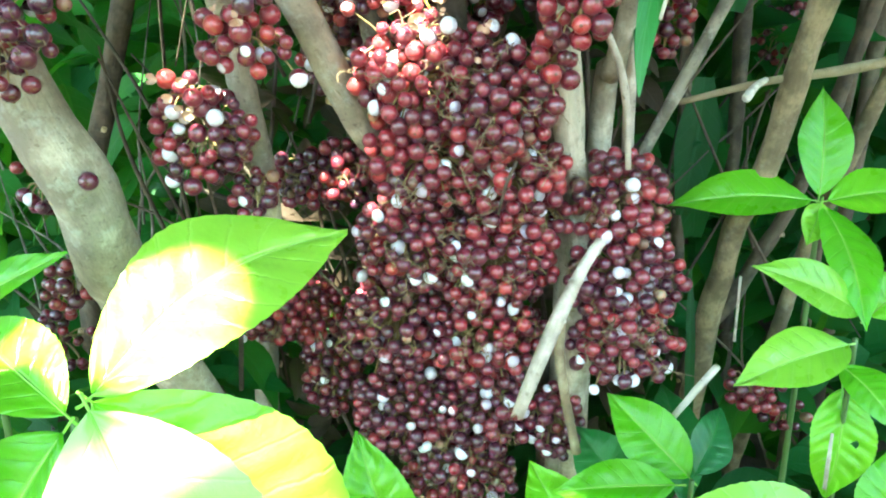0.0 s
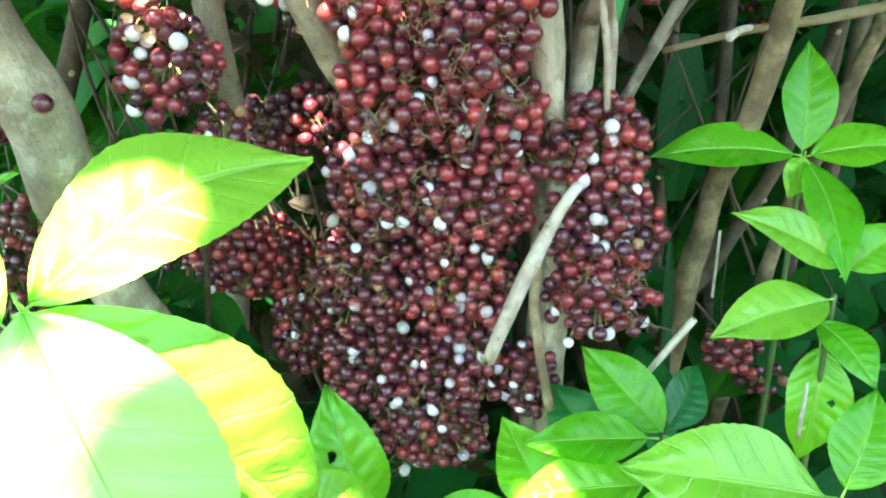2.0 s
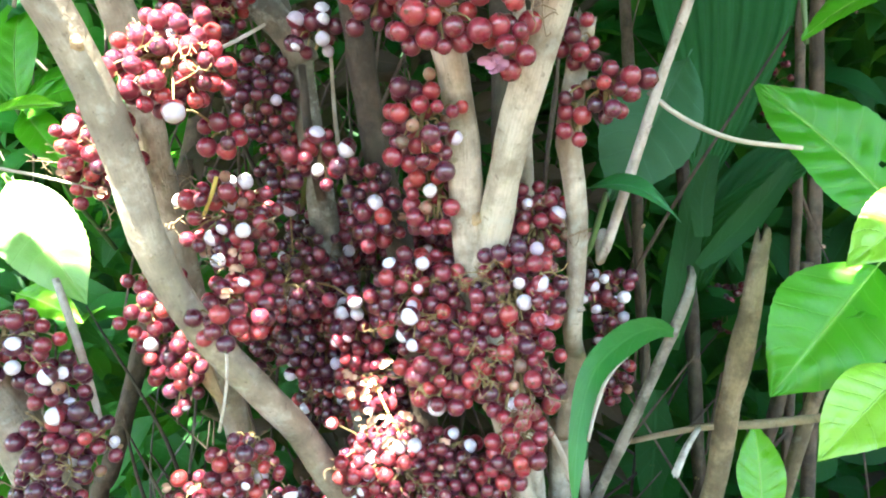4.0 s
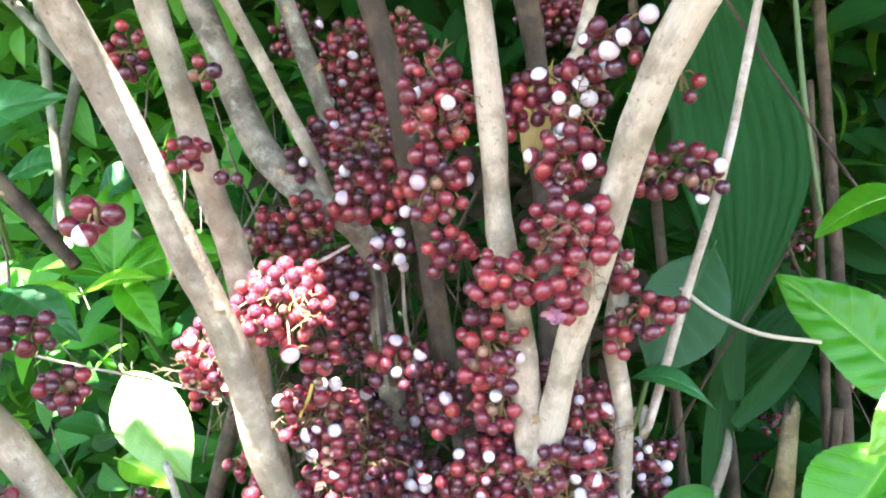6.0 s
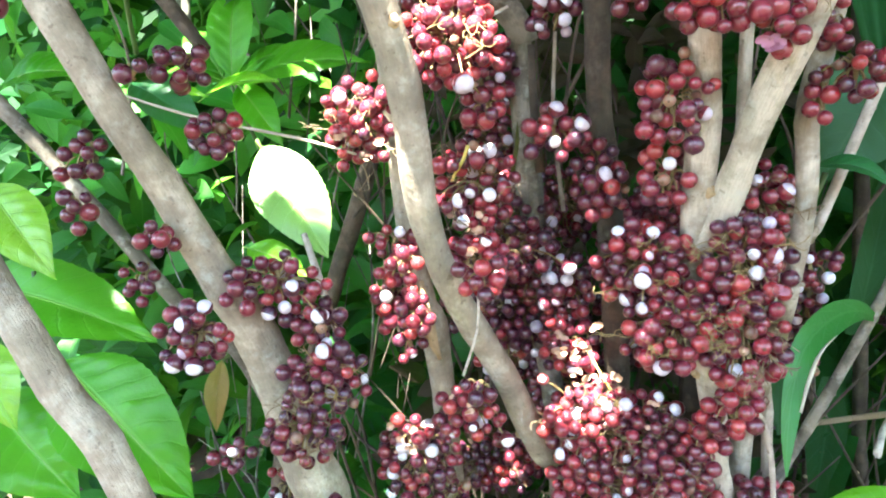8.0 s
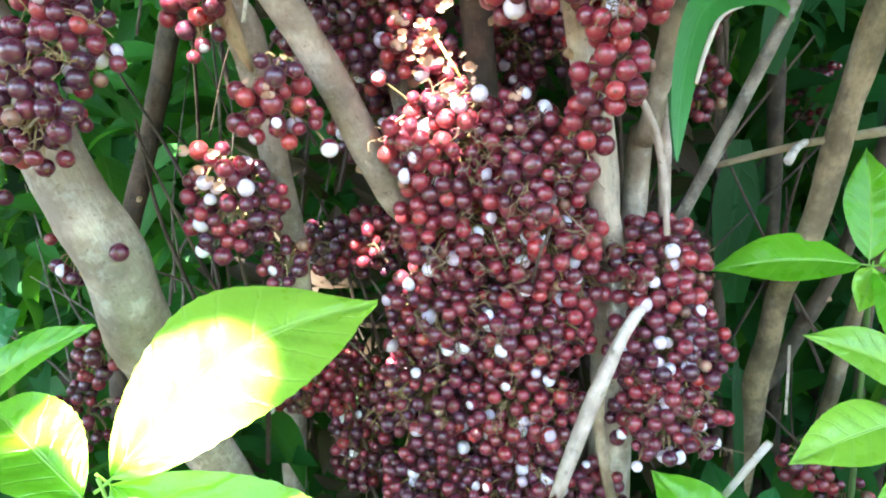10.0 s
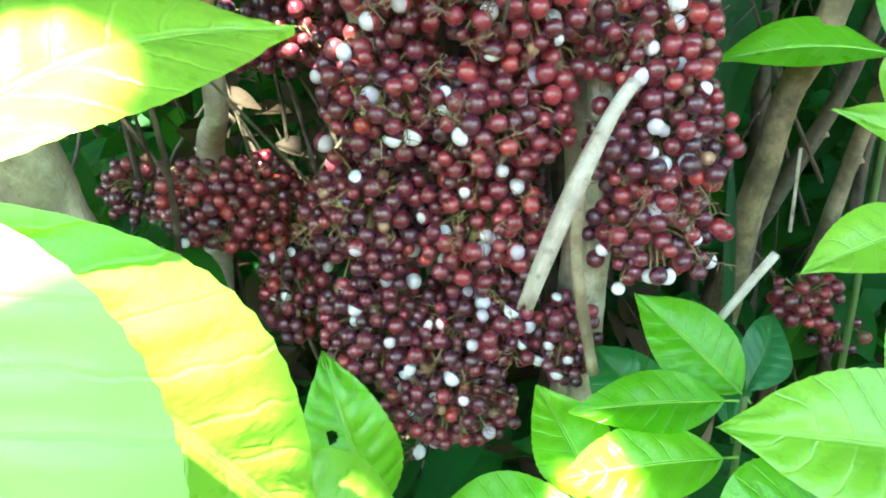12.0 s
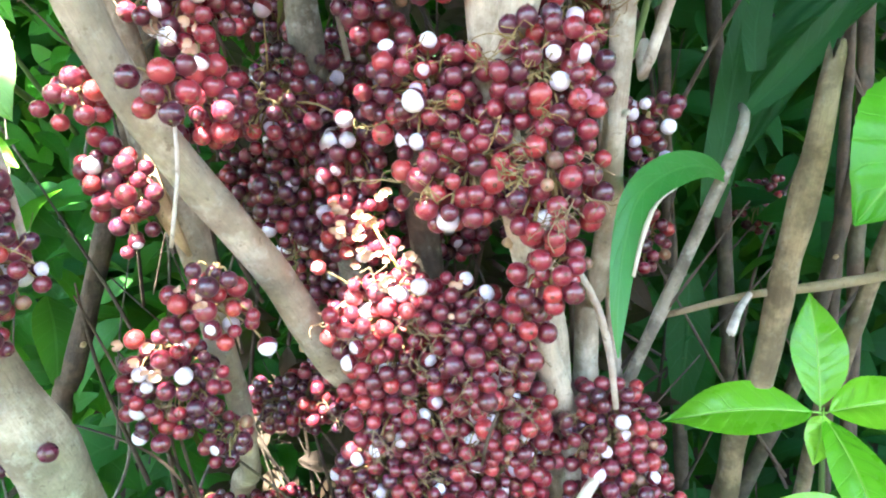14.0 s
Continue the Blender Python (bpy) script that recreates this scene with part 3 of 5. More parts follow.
# ---- the place ----

# stems of the shrub
stem([(0.03, 0.62, 0, 0.0129), (0, 0.56, 0.3, 0.0106), (-0.0357, 0.48, 0.4722, 0.0076), (-0.0477, 0.425, 0.5228, 0.0098), (-0.068, 0.391, 0.5762, 0.0096), (-0.0865, 0.346, 0.6278, 0.0091), (-0.0995, 0.308, 0.6715, 0.0088), (-0.1055, 0.285, 0.71, 0.0094), (-0.109, 0.264, 0.7567, 0.0094), (-0.1195, 0.232, 0.8225, 0.0088), (-0.1295, 0.212, 0.865, 0.009), (-0.1427, 0.2, 0.9067, 0.0089), (-0.1504, 0.165, 0.9496, 0.0081), (-0.1468, 0.12, 0.983, 0.007)], "pale brown shrub stem with smooth bark leaning forward", knots=[(0.55, 200, 0.004), (0.8, -60, 0.005)])
stem([(-0.17, 0.6, 0, 0.0182), (-0.185, 0.5, 0.25, 0.0167), (-0.2115, 0.435, 0.3927, 0.0192), (-0.2107, 0.41, 0.4453, 0.0197), (-0.2109, 0.38, 0.5029, 0.0182), (-0.2264, 0.345, 0.6023, 0.0155), (-0.2427, 0.318, 0.6594, 0.0132), (-0.2621, 0.29, 0.7155, 0.0106), (-0.279, 0.265, 0.7634, 0.0103), (-0.3508, 0.235, 0.9101, 0.0112), (-0.3682, 0.2, 0.974, 0.0106)], "thick pale brown shrub stem leaning to the side", knots=[(0.5, 250, 0.004)])
stem([(-0.08, 0.3, 0, 0.0099), (-0.2084, 0.2, 0.5227, 0.0085), (-0.252, 0.18, 0.6266, 0.0086), (-0.2836, 0.175, 0.6863, 0.0085), (-0.3174, 0.17, 0.7496, 0.0083), (-0.3462, 0.16, 0.8112, 0.008)], "smooth pale stem at the edge of the shrub")
stem([(-0.12, 0.58, 0.02, 0.0061), (-0.2461, 0.4, 0.5389, 0.0048), (-0.3033, 0.38, 0.6231, 0.0051), (-0.3782, 0.36, 0.723, 0.0054), (-0.4524, 0.335, 0.8208, 0.0057), (-0.4932, 0.32, 0.8812, 0.0056)], "thin grey-brown side stem", mat=BARK_GREY)
stem([(0.1, 0.58, 0, 0.0122), (0.0929, 0.46, 0.4379, 0.0088), (0.0874, 0.452, 0.4669, 0.0085), (0.075, 0.42, 0.5243, 0.0079), (0.0663, 0.392, 0.5682, 0.0072), (0.051, 0.36, 0.6714, 0.0096), (0.0503, 0.325, 0.7508, 0.0087), (0.0433, 0.29, 0.8245, 0.0081), (0.0421, 0.26, 0.8918, 0.0074), (0.0393, 0.23, 0.9562, 0.0071)], "upright pale brown shrub stem with mottled bark", knots=[(0.62, 210, 0.004), (0.75, 300, 0.004)])
stem([(0.09, 0.6, 0, 0.0099), (0.085, 0.47, 0.5, 0.0099), (0.0504, 0.37, 0.6574, 0.0089), (0.0611, 0.345, 0.693, 0.0093), (0.0771, 0.312, 0.7505, 0.0094), (0.0913, 0.285, 0.7942, 0.0089), (0.1092, 0.252, 0.8556, 0.0093), (0.125, 0.225, 0.8916, 0.0091), (0.1432, 0.2, 0.9216, 0.0088), (0.151, 0.19, 0.9343, 0.0085)], "stout forked shrub stem with smooth tan bark", knots=[(0.62, 250, 0.004), (0.7, 200, 0.005)])
stem([(0.1, 0.6, 0, 0.0114), (0.107, 0.49, 0.4956, 0.0084), (0.11, 0.46, 0.5493, 0.0077), (0.1181, 0.43, 0.6058, 0.0068), (0.1104, 0.38, 0.6349, 0.0059), (0.1122, 0.37, 0.6644, 0.0057), (0.113, 0.352, 0.7095, 0.0062), (0.1094, 0.342, 0.7418, 0.0063), (0.1087, 0.335, 0.7569, 0.0069), (0.1181, 0.325, 0.8101, 0.0062)], "upright stem with a cut side shoot and a broken top", ragged=0.01, knots=[(0.82, -55, 0.007)])
stem([(0.0995, 0.5, 0.406, 0.0045), (0.1348, 0.48, 0.4877, 0.0042), (0.1756, 0.47, 0.5754, 0.0042), (0.2087, 0.47, 0.6443, 0.0036), (0.2165, 0.49, 0.661, 0.0024)], "thin straight grey side stem", mat=BARK_GREY)
stem([(0.13, 0.5, 0.45, 0.0038), (0.1193, 0.44, 0.6549, 0.0044), (0.1397, 0.43, 0.6942, 0.0043), (0.1368, 0.42, 0.6766, 0.0034), (0.1516, 0.415, 0.7142, 0.0034), (0.1766, 0.405, 0.788, 0.0033), (0.2094, 0.39, 0.883, 0.0032), (0.2393, 0.375, 0.9983, 0.003)], "thin whitish stem crossing the shrub", mat=DRY)
stem([(0.22, 0.66, 0, 0.0106), (0.2137, 0.57, 0.2956, 0.0098), (0.2197, 0.535, 0.408, 0.0088), (0.2274, 0.505, 0.4694, 0.0091), (0.236, 0.48, 0.5488, 0.0085), (0.2468, 0.458, 0.6256, 0.0082), (0.2514, 0.447, 0.6693, 0.0065), (0.2533, 0.446, 0.6792, 0.0056)], "tan stem with a broken splintered top", mat=BARK_TAN, ragged=0.016, knots=[(0.7, 30, 0.003)])
stem([(0.1639, 0.5, 0.5241, 0.0022), (0.219, 0.488, 0.5373, 0.003), (0.2569, 0.472, 0.5434, 0.0031), (0.3067, 0.45, 0.5538, 0.0031), (0.3442, 0.43, 0.5651, 0.0031)], "thin dead branch lying across the stems", mat=BARK_TAN, name="dead_branch", category="branch", group="")
stem([(0.2148, 0.482, 0.5382, 0.0021), (0.1963, 0.45, 0.5354, 0.0024), (0.1785, 0.415, 0.5305, 0.0026)], "short broken dead twig", mat=DRY, name="dead_twig", category="twig", group="", ragged=0.004)
stem([(0.28, 0.7, 0, 0.0084), (0.3096, 0.6, 0.3883, 0.006), (0.3162, 0.585, 0.431, 0.0062), (0.3331, 0.56, 0.5224, 0.0062), (0.3508, 0.545, 0.5847, 0.0066), (0.3627, 0.53, 0.6334, 0.0063)], "slim tan stem in the undergrowth", mat=BARK_TAN)
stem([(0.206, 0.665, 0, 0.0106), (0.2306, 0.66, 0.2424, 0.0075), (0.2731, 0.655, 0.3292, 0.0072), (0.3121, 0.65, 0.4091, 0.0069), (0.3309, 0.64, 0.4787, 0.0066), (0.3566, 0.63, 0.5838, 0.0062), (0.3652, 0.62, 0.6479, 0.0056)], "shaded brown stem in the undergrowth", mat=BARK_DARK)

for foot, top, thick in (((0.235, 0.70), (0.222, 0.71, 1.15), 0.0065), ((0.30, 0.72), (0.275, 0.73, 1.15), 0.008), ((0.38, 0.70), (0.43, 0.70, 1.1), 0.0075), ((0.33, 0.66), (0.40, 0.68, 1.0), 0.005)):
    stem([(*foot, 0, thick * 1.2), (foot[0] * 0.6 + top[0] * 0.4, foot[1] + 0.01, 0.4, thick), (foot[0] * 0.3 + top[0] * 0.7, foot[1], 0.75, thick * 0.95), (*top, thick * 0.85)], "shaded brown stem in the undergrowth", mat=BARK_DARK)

# upper stems
stem([(-0.2, 0.62, 0, 0.0106), (-0.165, 0.56, 0.36, 0.0099), (-0.1272, 0.48, 0.4366, 0.0068), (-0.1232, 0.455, 0.502, 0.0078), (-0.125, 0.435, 0.5594, 0.0092), (-0.1305, 0.418, 0.6146, 0.0108), (-0.1372, 0.404, 0.6522, 0.0100), (-0.1398, 0.35, 0.8153, 0.0094), (-0.144, 0.325, 0.8688, 0.009), (-0.153, 0.3, 0.9328, 0.0092), (-0.1616, 0.275, 1.0016, 0.0088), (-0.1682, 0.25, 1.0668, 0.0084)], "upright shrub stem with smooth bark and a torn pale strip", knots=[(0.8, 220, 0.003)], slivers=[[(-0.1281, 0.378, 0.6533, 0.0017), (-0.1268, 0.382, 0.6355, 0.0044), (-0.1242, 0.388, 0.615, 0.0049), (-0.1206, 0.4, 0.595, 0.0014)]])
stem([(0, 0.58, 0, 0.0106), (-0.0582, 0.44, 0.7592, 0.0095), (-0.0582, 0.425, 0.8235, 0.0103), (-0.0791, 0.415, 0.8586, 0.0119), (-0.1177, 0.412, 0.8911, 0.0124), (-0.1488, 0.408, 0.9346, 0.0121), (-0.168, 0.4, 0.9991, 0.0113), (-0.1885, 0.39, 1.0625, 0.0113)], "bent grey lichened shrub stem", mat=BARK_GREY)
stem([(-0.0866, 0.41, 0.8654, 0.0051), (-0.0967, 0.405, 0.9016, 0.0054), (-0.1219, 0.395, 0.9627, 0.0057), (-0.1573, 0.38, 1.0449, 0.006)], "thin tan shrub stem", mat=BARK)
stem([(-0.069, 0.43, 0.8476, 0.007), (-0.0872, 0.43, 0.9288, 0.0074), (-0.1047, 0.43, 0.9928, 0.0079), (-0.127, 0.43, 1.0687, 0.008)], "slim grey shrub stem", mat=BARK_GREY)
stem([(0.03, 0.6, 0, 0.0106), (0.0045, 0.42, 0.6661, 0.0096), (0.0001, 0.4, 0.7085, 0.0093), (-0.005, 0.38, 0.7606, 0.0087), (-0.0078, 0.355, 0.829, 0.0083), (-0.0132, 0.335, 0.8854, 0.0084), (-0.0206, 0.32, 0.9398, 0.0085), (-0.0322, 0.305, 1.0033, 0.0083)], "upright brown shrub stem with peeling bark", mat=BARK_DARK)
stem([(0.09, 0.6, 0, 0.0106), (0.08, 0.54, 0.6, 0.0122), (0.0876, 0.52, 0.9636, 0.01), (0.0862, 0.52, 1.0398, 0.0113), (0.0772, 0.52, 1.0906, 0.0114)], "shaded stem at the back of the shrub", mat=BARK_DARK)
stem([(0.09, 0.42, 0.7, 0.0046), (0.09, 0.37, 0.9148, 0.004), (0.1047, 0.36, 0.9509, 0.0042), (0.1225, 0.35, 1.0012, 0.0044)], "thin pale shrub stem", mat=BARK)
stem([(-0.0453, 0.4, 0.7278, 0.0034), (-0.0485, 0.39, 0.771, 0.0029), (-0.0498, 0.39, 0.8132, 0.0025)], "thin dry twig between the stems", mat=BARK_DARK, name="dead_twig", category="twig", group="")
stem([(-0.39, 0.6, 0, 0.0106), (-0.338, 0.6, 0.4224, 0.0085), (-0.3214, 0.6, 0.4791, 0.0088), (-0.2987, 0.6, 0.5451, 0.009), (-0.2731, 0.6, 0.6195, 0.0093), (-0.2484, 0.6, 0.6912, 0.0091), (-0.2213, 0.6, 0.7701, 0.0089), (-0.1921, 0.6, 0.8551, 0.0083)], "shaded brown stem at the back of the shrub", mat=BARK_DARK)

# vines and dead sticks
vine([(-0.3683, 0.5, 0.8801, 0.0038), (-0.3716, 0.5, 0.9494, 0.0041), (-0.378, 0.5, 1.0173, 0.0044), (-0.3876, 0.5, 1.133, 0.0045)], "thin straight grey-green vine", mat=BARK_VINE)
vine([(-0.3874, 0.52, 0.8832, 0.0051), (-0.3784, 0.52, 0.9652, 0.0051), (-0.3573, 0.52, 1.0442, 0.0057)], "thin straight grey-green vine", mat=BARK_VINE)
stem([(-0.2591, 0.45, 0.9372, 0.0049), (-0.3161, 0.47, 1.0049, 0.0052), (-0.3724, 0.49, 1.0642, 0.0054), (-0.4449, 0.51, 1.1387, 0.0057)], "slanting grey-green stem behind the shrub", mat=BARK_VINE)
stem([(-0.3236, 0.45, 0.8399, 0.0057), (-0.3626, 0.44, 0.8923, 0.0071), (-0.4092, 0.43, 0.945, 0.0075), (-0.5, 0.42, 1, 0.0091)], "slanting shaded stem behind the shrub", mat=BARK_DARK)
vine([(-0.1715, 0.342, 0.598, 0.0016), (-0.181, 0.350, 0.622, 0.0021), (-0.194, 0.360, 0.652, 0.0026), (-0.209, 0.368, 0.688, 0.0022)], "split pale dead stick hanging among the berries", mat=DRY, name="dead_stick", category="stick")
stem([(0.0994, 0.42, 0.4459, 0.0035), (0.0882, 0.415, 0.431, 0.0043), (0.0695, 0.4, 0.3995, 0.0045), (0.0549, 0.388, 0.3713, 0.0043), (0.0452, 0.38, 0.3491, 0.0036)], "bleached broken dead stick lying over the berries", mat=DRY, name="dead_stick", category="stick", group="", ragged=0.006, sides=9)
stem([(0.0783, 0.435, 0.398, 0.0030), (0.0764, 0.44, 0.3636, 0.0034), (0.0821, 0.45, 0.3245, 0.0035), (0.0926, 0.46, 0.2732, 0.0036)], "split brown dead stick beside the berries", mat=BARK_STICK, name="dead_stick", category="stick", group="", sides=9)
vine([(0.2551, 0.385, 0.7402, 0.0014), (0.2164, 0.39, 0.7486, 0.0016), (0.1888, 0.4, 0.7652, 0.0016), (0.1709, 0.41, 0.7843, 0.0017)], "pale curved vine tendril across the leaves", mat=TWINE)
vine([(-0.3351, 0.34, 0.7893, 0.0008), (-0.2679, 0.335, 0.7676, 0.001), (-0.196, 0.33, 0.7505, 0.001), (-0.1569, 0.33, 0.7388, 0.0008)], "long thin pale twig among the leaves", mat=TWINE)
vine([(0.3368, 0.55, 1.0558, 0.0027), (0.3351, 0.55, 0.9463, 0.0027), (0.343, 0.56, 0.8397, 0.0021)], "thin yellow-green vine hanging in shade", mat=TWIG_GREEN)
vine([(0.2562, 0.5, 1.033, 0.0015), (0.2878, 0.5, 0.968, 0.0015), (0.3526, 0.5, 0.8475, 0.0014)], "thin dark vine across the foliage", mat=BARK_DARK)
vine([(0.0916, 0.4, 0.5737, 0.0019), (0.1016, 0.4, 0.5526, 0.0022), (0.1084, 0.405, 0.5244, 0.0021), (0.1114, 0.41, 0.4912, 0.0017)], "dry grass-like stalk beside the stem", mat=DRY)
vine([(-0.0776, 0.3, 0.6532, 0.0008), (-0.0783, 0.3, 0.6345, 0.0008), (-0.0886, 0.31, 0.6043, 0.0009)], "thin dry strip of peeled bark", mat=DRY)
vine([(-0.1236, 0.22, 0.8656, 0.001), (-0.1197, 0.225, 0.8481, 0.0012), (-0.1273, 0.235, 0.8254, 0.0011), (-0.1342, 0.24, 0.8108, 0.0008)], "thin dry strip of peeled bark", mat=BARK)
vine([(-0.0626, 0.36, 0.8317, 0.001), (-0.0815, 0.36, 0.8231, 0.0012), (-0.1005, 0.36, 0.8165, 0.001)], "short dry twig between the stems", mat=DRY)
stem([(0.2205, 0.36, 0.3462, 0.0008), (0.2176, 0.355, 0.3321, 0.0011), (0.2146, 0.35, 0.3168, 0.0011)], "short pale dead stick among the leaves", mat=DRY, name="dead_twig", category="twig", group="")
stem([(0.1796, 0.43, 0.3554, 0.0025), (0.1693, 0.435, 0.3366, 0.0025), (0.1552, 0.44, 0.3119, 0.0023)], "short broken dead twig by the leaves", mat=DRY, name="dead_twig", category="twig", group="", ragged=0.005)
vine([(0.2052, 0.47, 0.405, 0.0009), (0.205, 0.47, 0.3818, 0.0009), (0.2046, 0.47, 0.3566, 0.001)], "dry straw standing in the undergrowth", mat=DRY, name="dry_straw", category="straw")
vine([(-0.0854, 0.325, 0.7412, 0.0012), (-0.0883, 0.325, 0.7326, 0.0012), (-0.0941, 0.33, 0.7251, 0.0011), (-0.0964, 0.33, 0.7198, 0.001)], "yellow dried flower stalk among the berries", mat=TENDRIL, name="flower_stalk", category="flower stalk")
vine([(-0.0171, 0.39, 0.6094, 0.0007), (-0.0082, 0.375, 0.5946, 0.0008), (-0.0004, 0.37, 0.5815, 0.0007)], "thin yellow dried flower stalk", mat=TENDRIL, name="flower_stalk", category="flower stalk")
vine([(0.0341, 0.39, 0.4696, 0.0007), (0.0382, 0.385, 0.4868, 0.001), (0.0445, 0.383, 0.5013, 0.0008)], "thin dark dry twig stuck in the berries", mat=BARK_DARK, name="dead_twig", category="twig")
husk((0.065, 0.255, 0.775), 0.0042)
husk((0.07, 0.255, 0.776), 0.0035)
husk((0.087, 0.315, 0.654), 0.004)
rng = random.Random(77)
for centre, spread, count in (((-0.022, 0.385, 0.613), 0.014, 11), ((-0.008, 0.372, 0.578), 0.017, 12), ((0.03, 0.372, 0.565), 0.012, 4), ((-0.142, 0.378, 0.541), 0.013, 6), ((-0.09, 0.325, 0.69), 0.016, 6), ((-0.149, 0.312, 0.742), 0.013, 4), ((-0.1, 0.338, 0.575), 0.012, 3)):
    for k in range(count):
        husk([c + rng.uniform(-spread, spread) * (0.5 if i == 1 else 1) for i, c in enumerate(centre)], rng.uniform(0.0018, 0.0040), HUSK, "dry peach-coloured berry husk caught in the cluster")

# berry clusters of the main mass
cluster((-0.009, 0.401, 0.544), (0.035, 0.028, 0.037), "mid", 0.011, 0.066, 200, [(-0.045, 0.385, 0.584), (-0.033, 0.385, 0.532)], "dense cluster of wine-red berries with white burst seeds", dry=5)
cluster((0.035, 0.388, 0.531), (0.033, 0.024, 0.03), "mid", 0.007, 0.055, 200, (), "dense cluster of wine-red berries with white burst seeds", dry=5)
cluster((-0.005, 0.408, 0.501), (0.039, 0.023, 0.029), "mid", 0.007, 0.066, 200, [(0.009, 0.392, 0.518), (0.011, 0.39, 0.507), (0.004, 0.395, 0.498), (-0.027, 0.405, 0.505), (-0.01, 0.4, 0.483), (-0.025, 0.405, 0.476)], "dense cluster of wine-red berries with white burst seeds", dry=5)
cluster((0.042, 0.418, 0.487), (0.035, 0.024, 0.03), "mid", 0.007, 0.066, 200, [(0.039, 0.403, 0.506), (0.059, 0.42, 0.475)], "dense cluster of wine-red berries with white burst seeds", dry=4)
cluster((-0.023, 0.439, 0.445), (0.036, 0.026, 0.033), "dark", 0.007, 0.077, 200, [(-0.029, 0.425, 0.442), (-0.009, 0.428, 0.421), (-0.059, 0.45, 0.416)], "loose cluster of dark purple berries on thin stalks", mix=0.45, dry=4)
cluster((0.031, 0.44, 0.431), (0.043, 0.028, 0.034), "mid", 0.007, 0.066, 200, [(0.008, 0.425, 0.442), (0.008, 0.428, 0.435)], "dense cluster of wine-red berries with white burst seeds", dry=5)
cluster((0.113, 0.439, 0.468), (0.032, 0.025, 0.032), "mid", 0.007, 0.055, 200, [(0.101, 0.422, 0.448), (0.117, 0.42, 0.472), (0.107, 0.423, 0.461)], "dense cluster of wine-red berries with white burst seeds", dry=4)
cluster((0.118, 0.447, 0.415), (0.038, 0.031, 0.04), "dark", 0.007, 0.066, 200, [(0.133, 0.43, 0.421), (0.118, 0.43, 0.404), (0.117, 0.43, 0.421)], "loose cluster of dark purple berries on thin stalks", mix=0.5, dry=5)
cluster((0.122, 0.453, 0.363), (0.037, 0.023, 0.029), "dark", 0.011, 0.077, 200, [(0.127, 0.442, 0.34), (0.118, 0.442, 0.34), (0.101, 0.442, 0.333), (0.152, 0.45, 0.346), (0.119, 0.44, 0.377)], "loose cluster of dark purple berries on thin stalks", mix=0.45, dry=3)
cluster((-0.037, 0.472, 0.375), (0.038, 0.03, 0.04), "dark", 0.007, 0.072, 200, [(-0.059, 0.455, 0.415), (-0.058, 0.47, 0.329)], "loose cluster of dark purple berries on thin stalks", mix=0.5, dry=4)
cluster((0.026, 0.467, 0.368), (0.043, 0.032, 0.04), "mid", 0.007, 0.077, 200, [(0.017, 0.445, 0.389), (0.026, 0.45, 0.355), (0.042, 0.45, 0.357)], "dense cluster of wine-red berries with white burst seeds", mix=0.4, dry=5)
cluster((-0.035, 0.497, 0.291), (0.044, 0.032, 0.039), "dark", 0.009, 0.072, 200, [(-0.053, 0.48, 0.309), (-0.054, 0.482, 0.3), (-0.024, 0.485, 0.262), (-0.067, 0.49, 0.27)], "loose cluster of dark purple berries on thin stalks", mix=0.5, dry=4)
cluster((0.026, 0.49, 0.293), (0.039, 0.028, 0.035), "dark", 0.009, 0.072, 200, [(0.026, 0.47, 0.307), (0.044, 0.47, 0.31), (0.051, 0.475, 0.286), (0.006, 0.48, 0.262)], "loose cluster of dark purple berries on thin stalks", mix=0.5, dry=4)
cluster((0.005, 0.489, 0.24), (0.045, 0.026, 0.032), "dark", 0.015, 0.072, 200, [(-0.02, 0.475, 0.269), (0.007, 0.475, 0.263), (-0.02, 0.478, 0.227), (-0.017, 0.478, 0.208), (0.03, 0.475, 0.224)], "loose cluster of dark purple berries on thin stalks", mix=0.5, dry=4)
cluster((-0.14, 0.534, 0.368), (0.056, 0.026, 0.033), "mid", 0.003, 0.028, 200, [(-0.169, 0.51, 0.345)], "dense cluster of wine-red berries with white burst seeds", mix=0.35, dry=4)
cluster((-0.21, 0.55, 0.374), (0.036, 0.018, 0.023), "dark", 0.007, 0.044, 200, (), "loose cluster of dark purple berries on thin stalks")
cluster((-0.105, 0.542, 0.306), (0.027, 0.022, 0.046), "dark", 0.011, 0.044, 200, (), "loose cluster of dark purple berries on thin stalks", dry=3)
cluster((0.078, 0.486, 0.285), (0.025, 0.02, 0.031), "dark", 0.011, 0.066, 200, (), "loose cluster of dark purple berries on thin stalks", mix=0.5)
cluster((-0.097, 0.51, 0.474), (0.038, 0.018, 0.023), "dark", 0.0, 0.044, 200, (), "loose cluster of dark purple berries on thin stalks", mix=0.5, dry=3)
cluster((0.063, 0.439, 0.461), (0.021, 0.017, 0.021), "mid", 0.009, 0.055, 200, (), "dense cluster of wine-red berries with white burst seeds")

# red clusters above the main mass
cluster((0.021, 0.352, 0.666), (0.03, 0.021, 0.027), "mid", 0.011, 0.066, 200, [(0.016, 0.325, 0.659), (0.016, 0.33, 0.642), (0.02, 0.335, 0.673)], "dense cluster of wine-red berries with white burst seeds", mix=0.4, dry=4)
cluster((0.072, 0.337, 0.668), (0.028, 0.021, 0.027), "mid", 0.007, 0.066, 200, [(0.087, 0.322, 0.673)], "dense cluster of wine-red berries with white burst seeds", mix=0.4, dry=4)
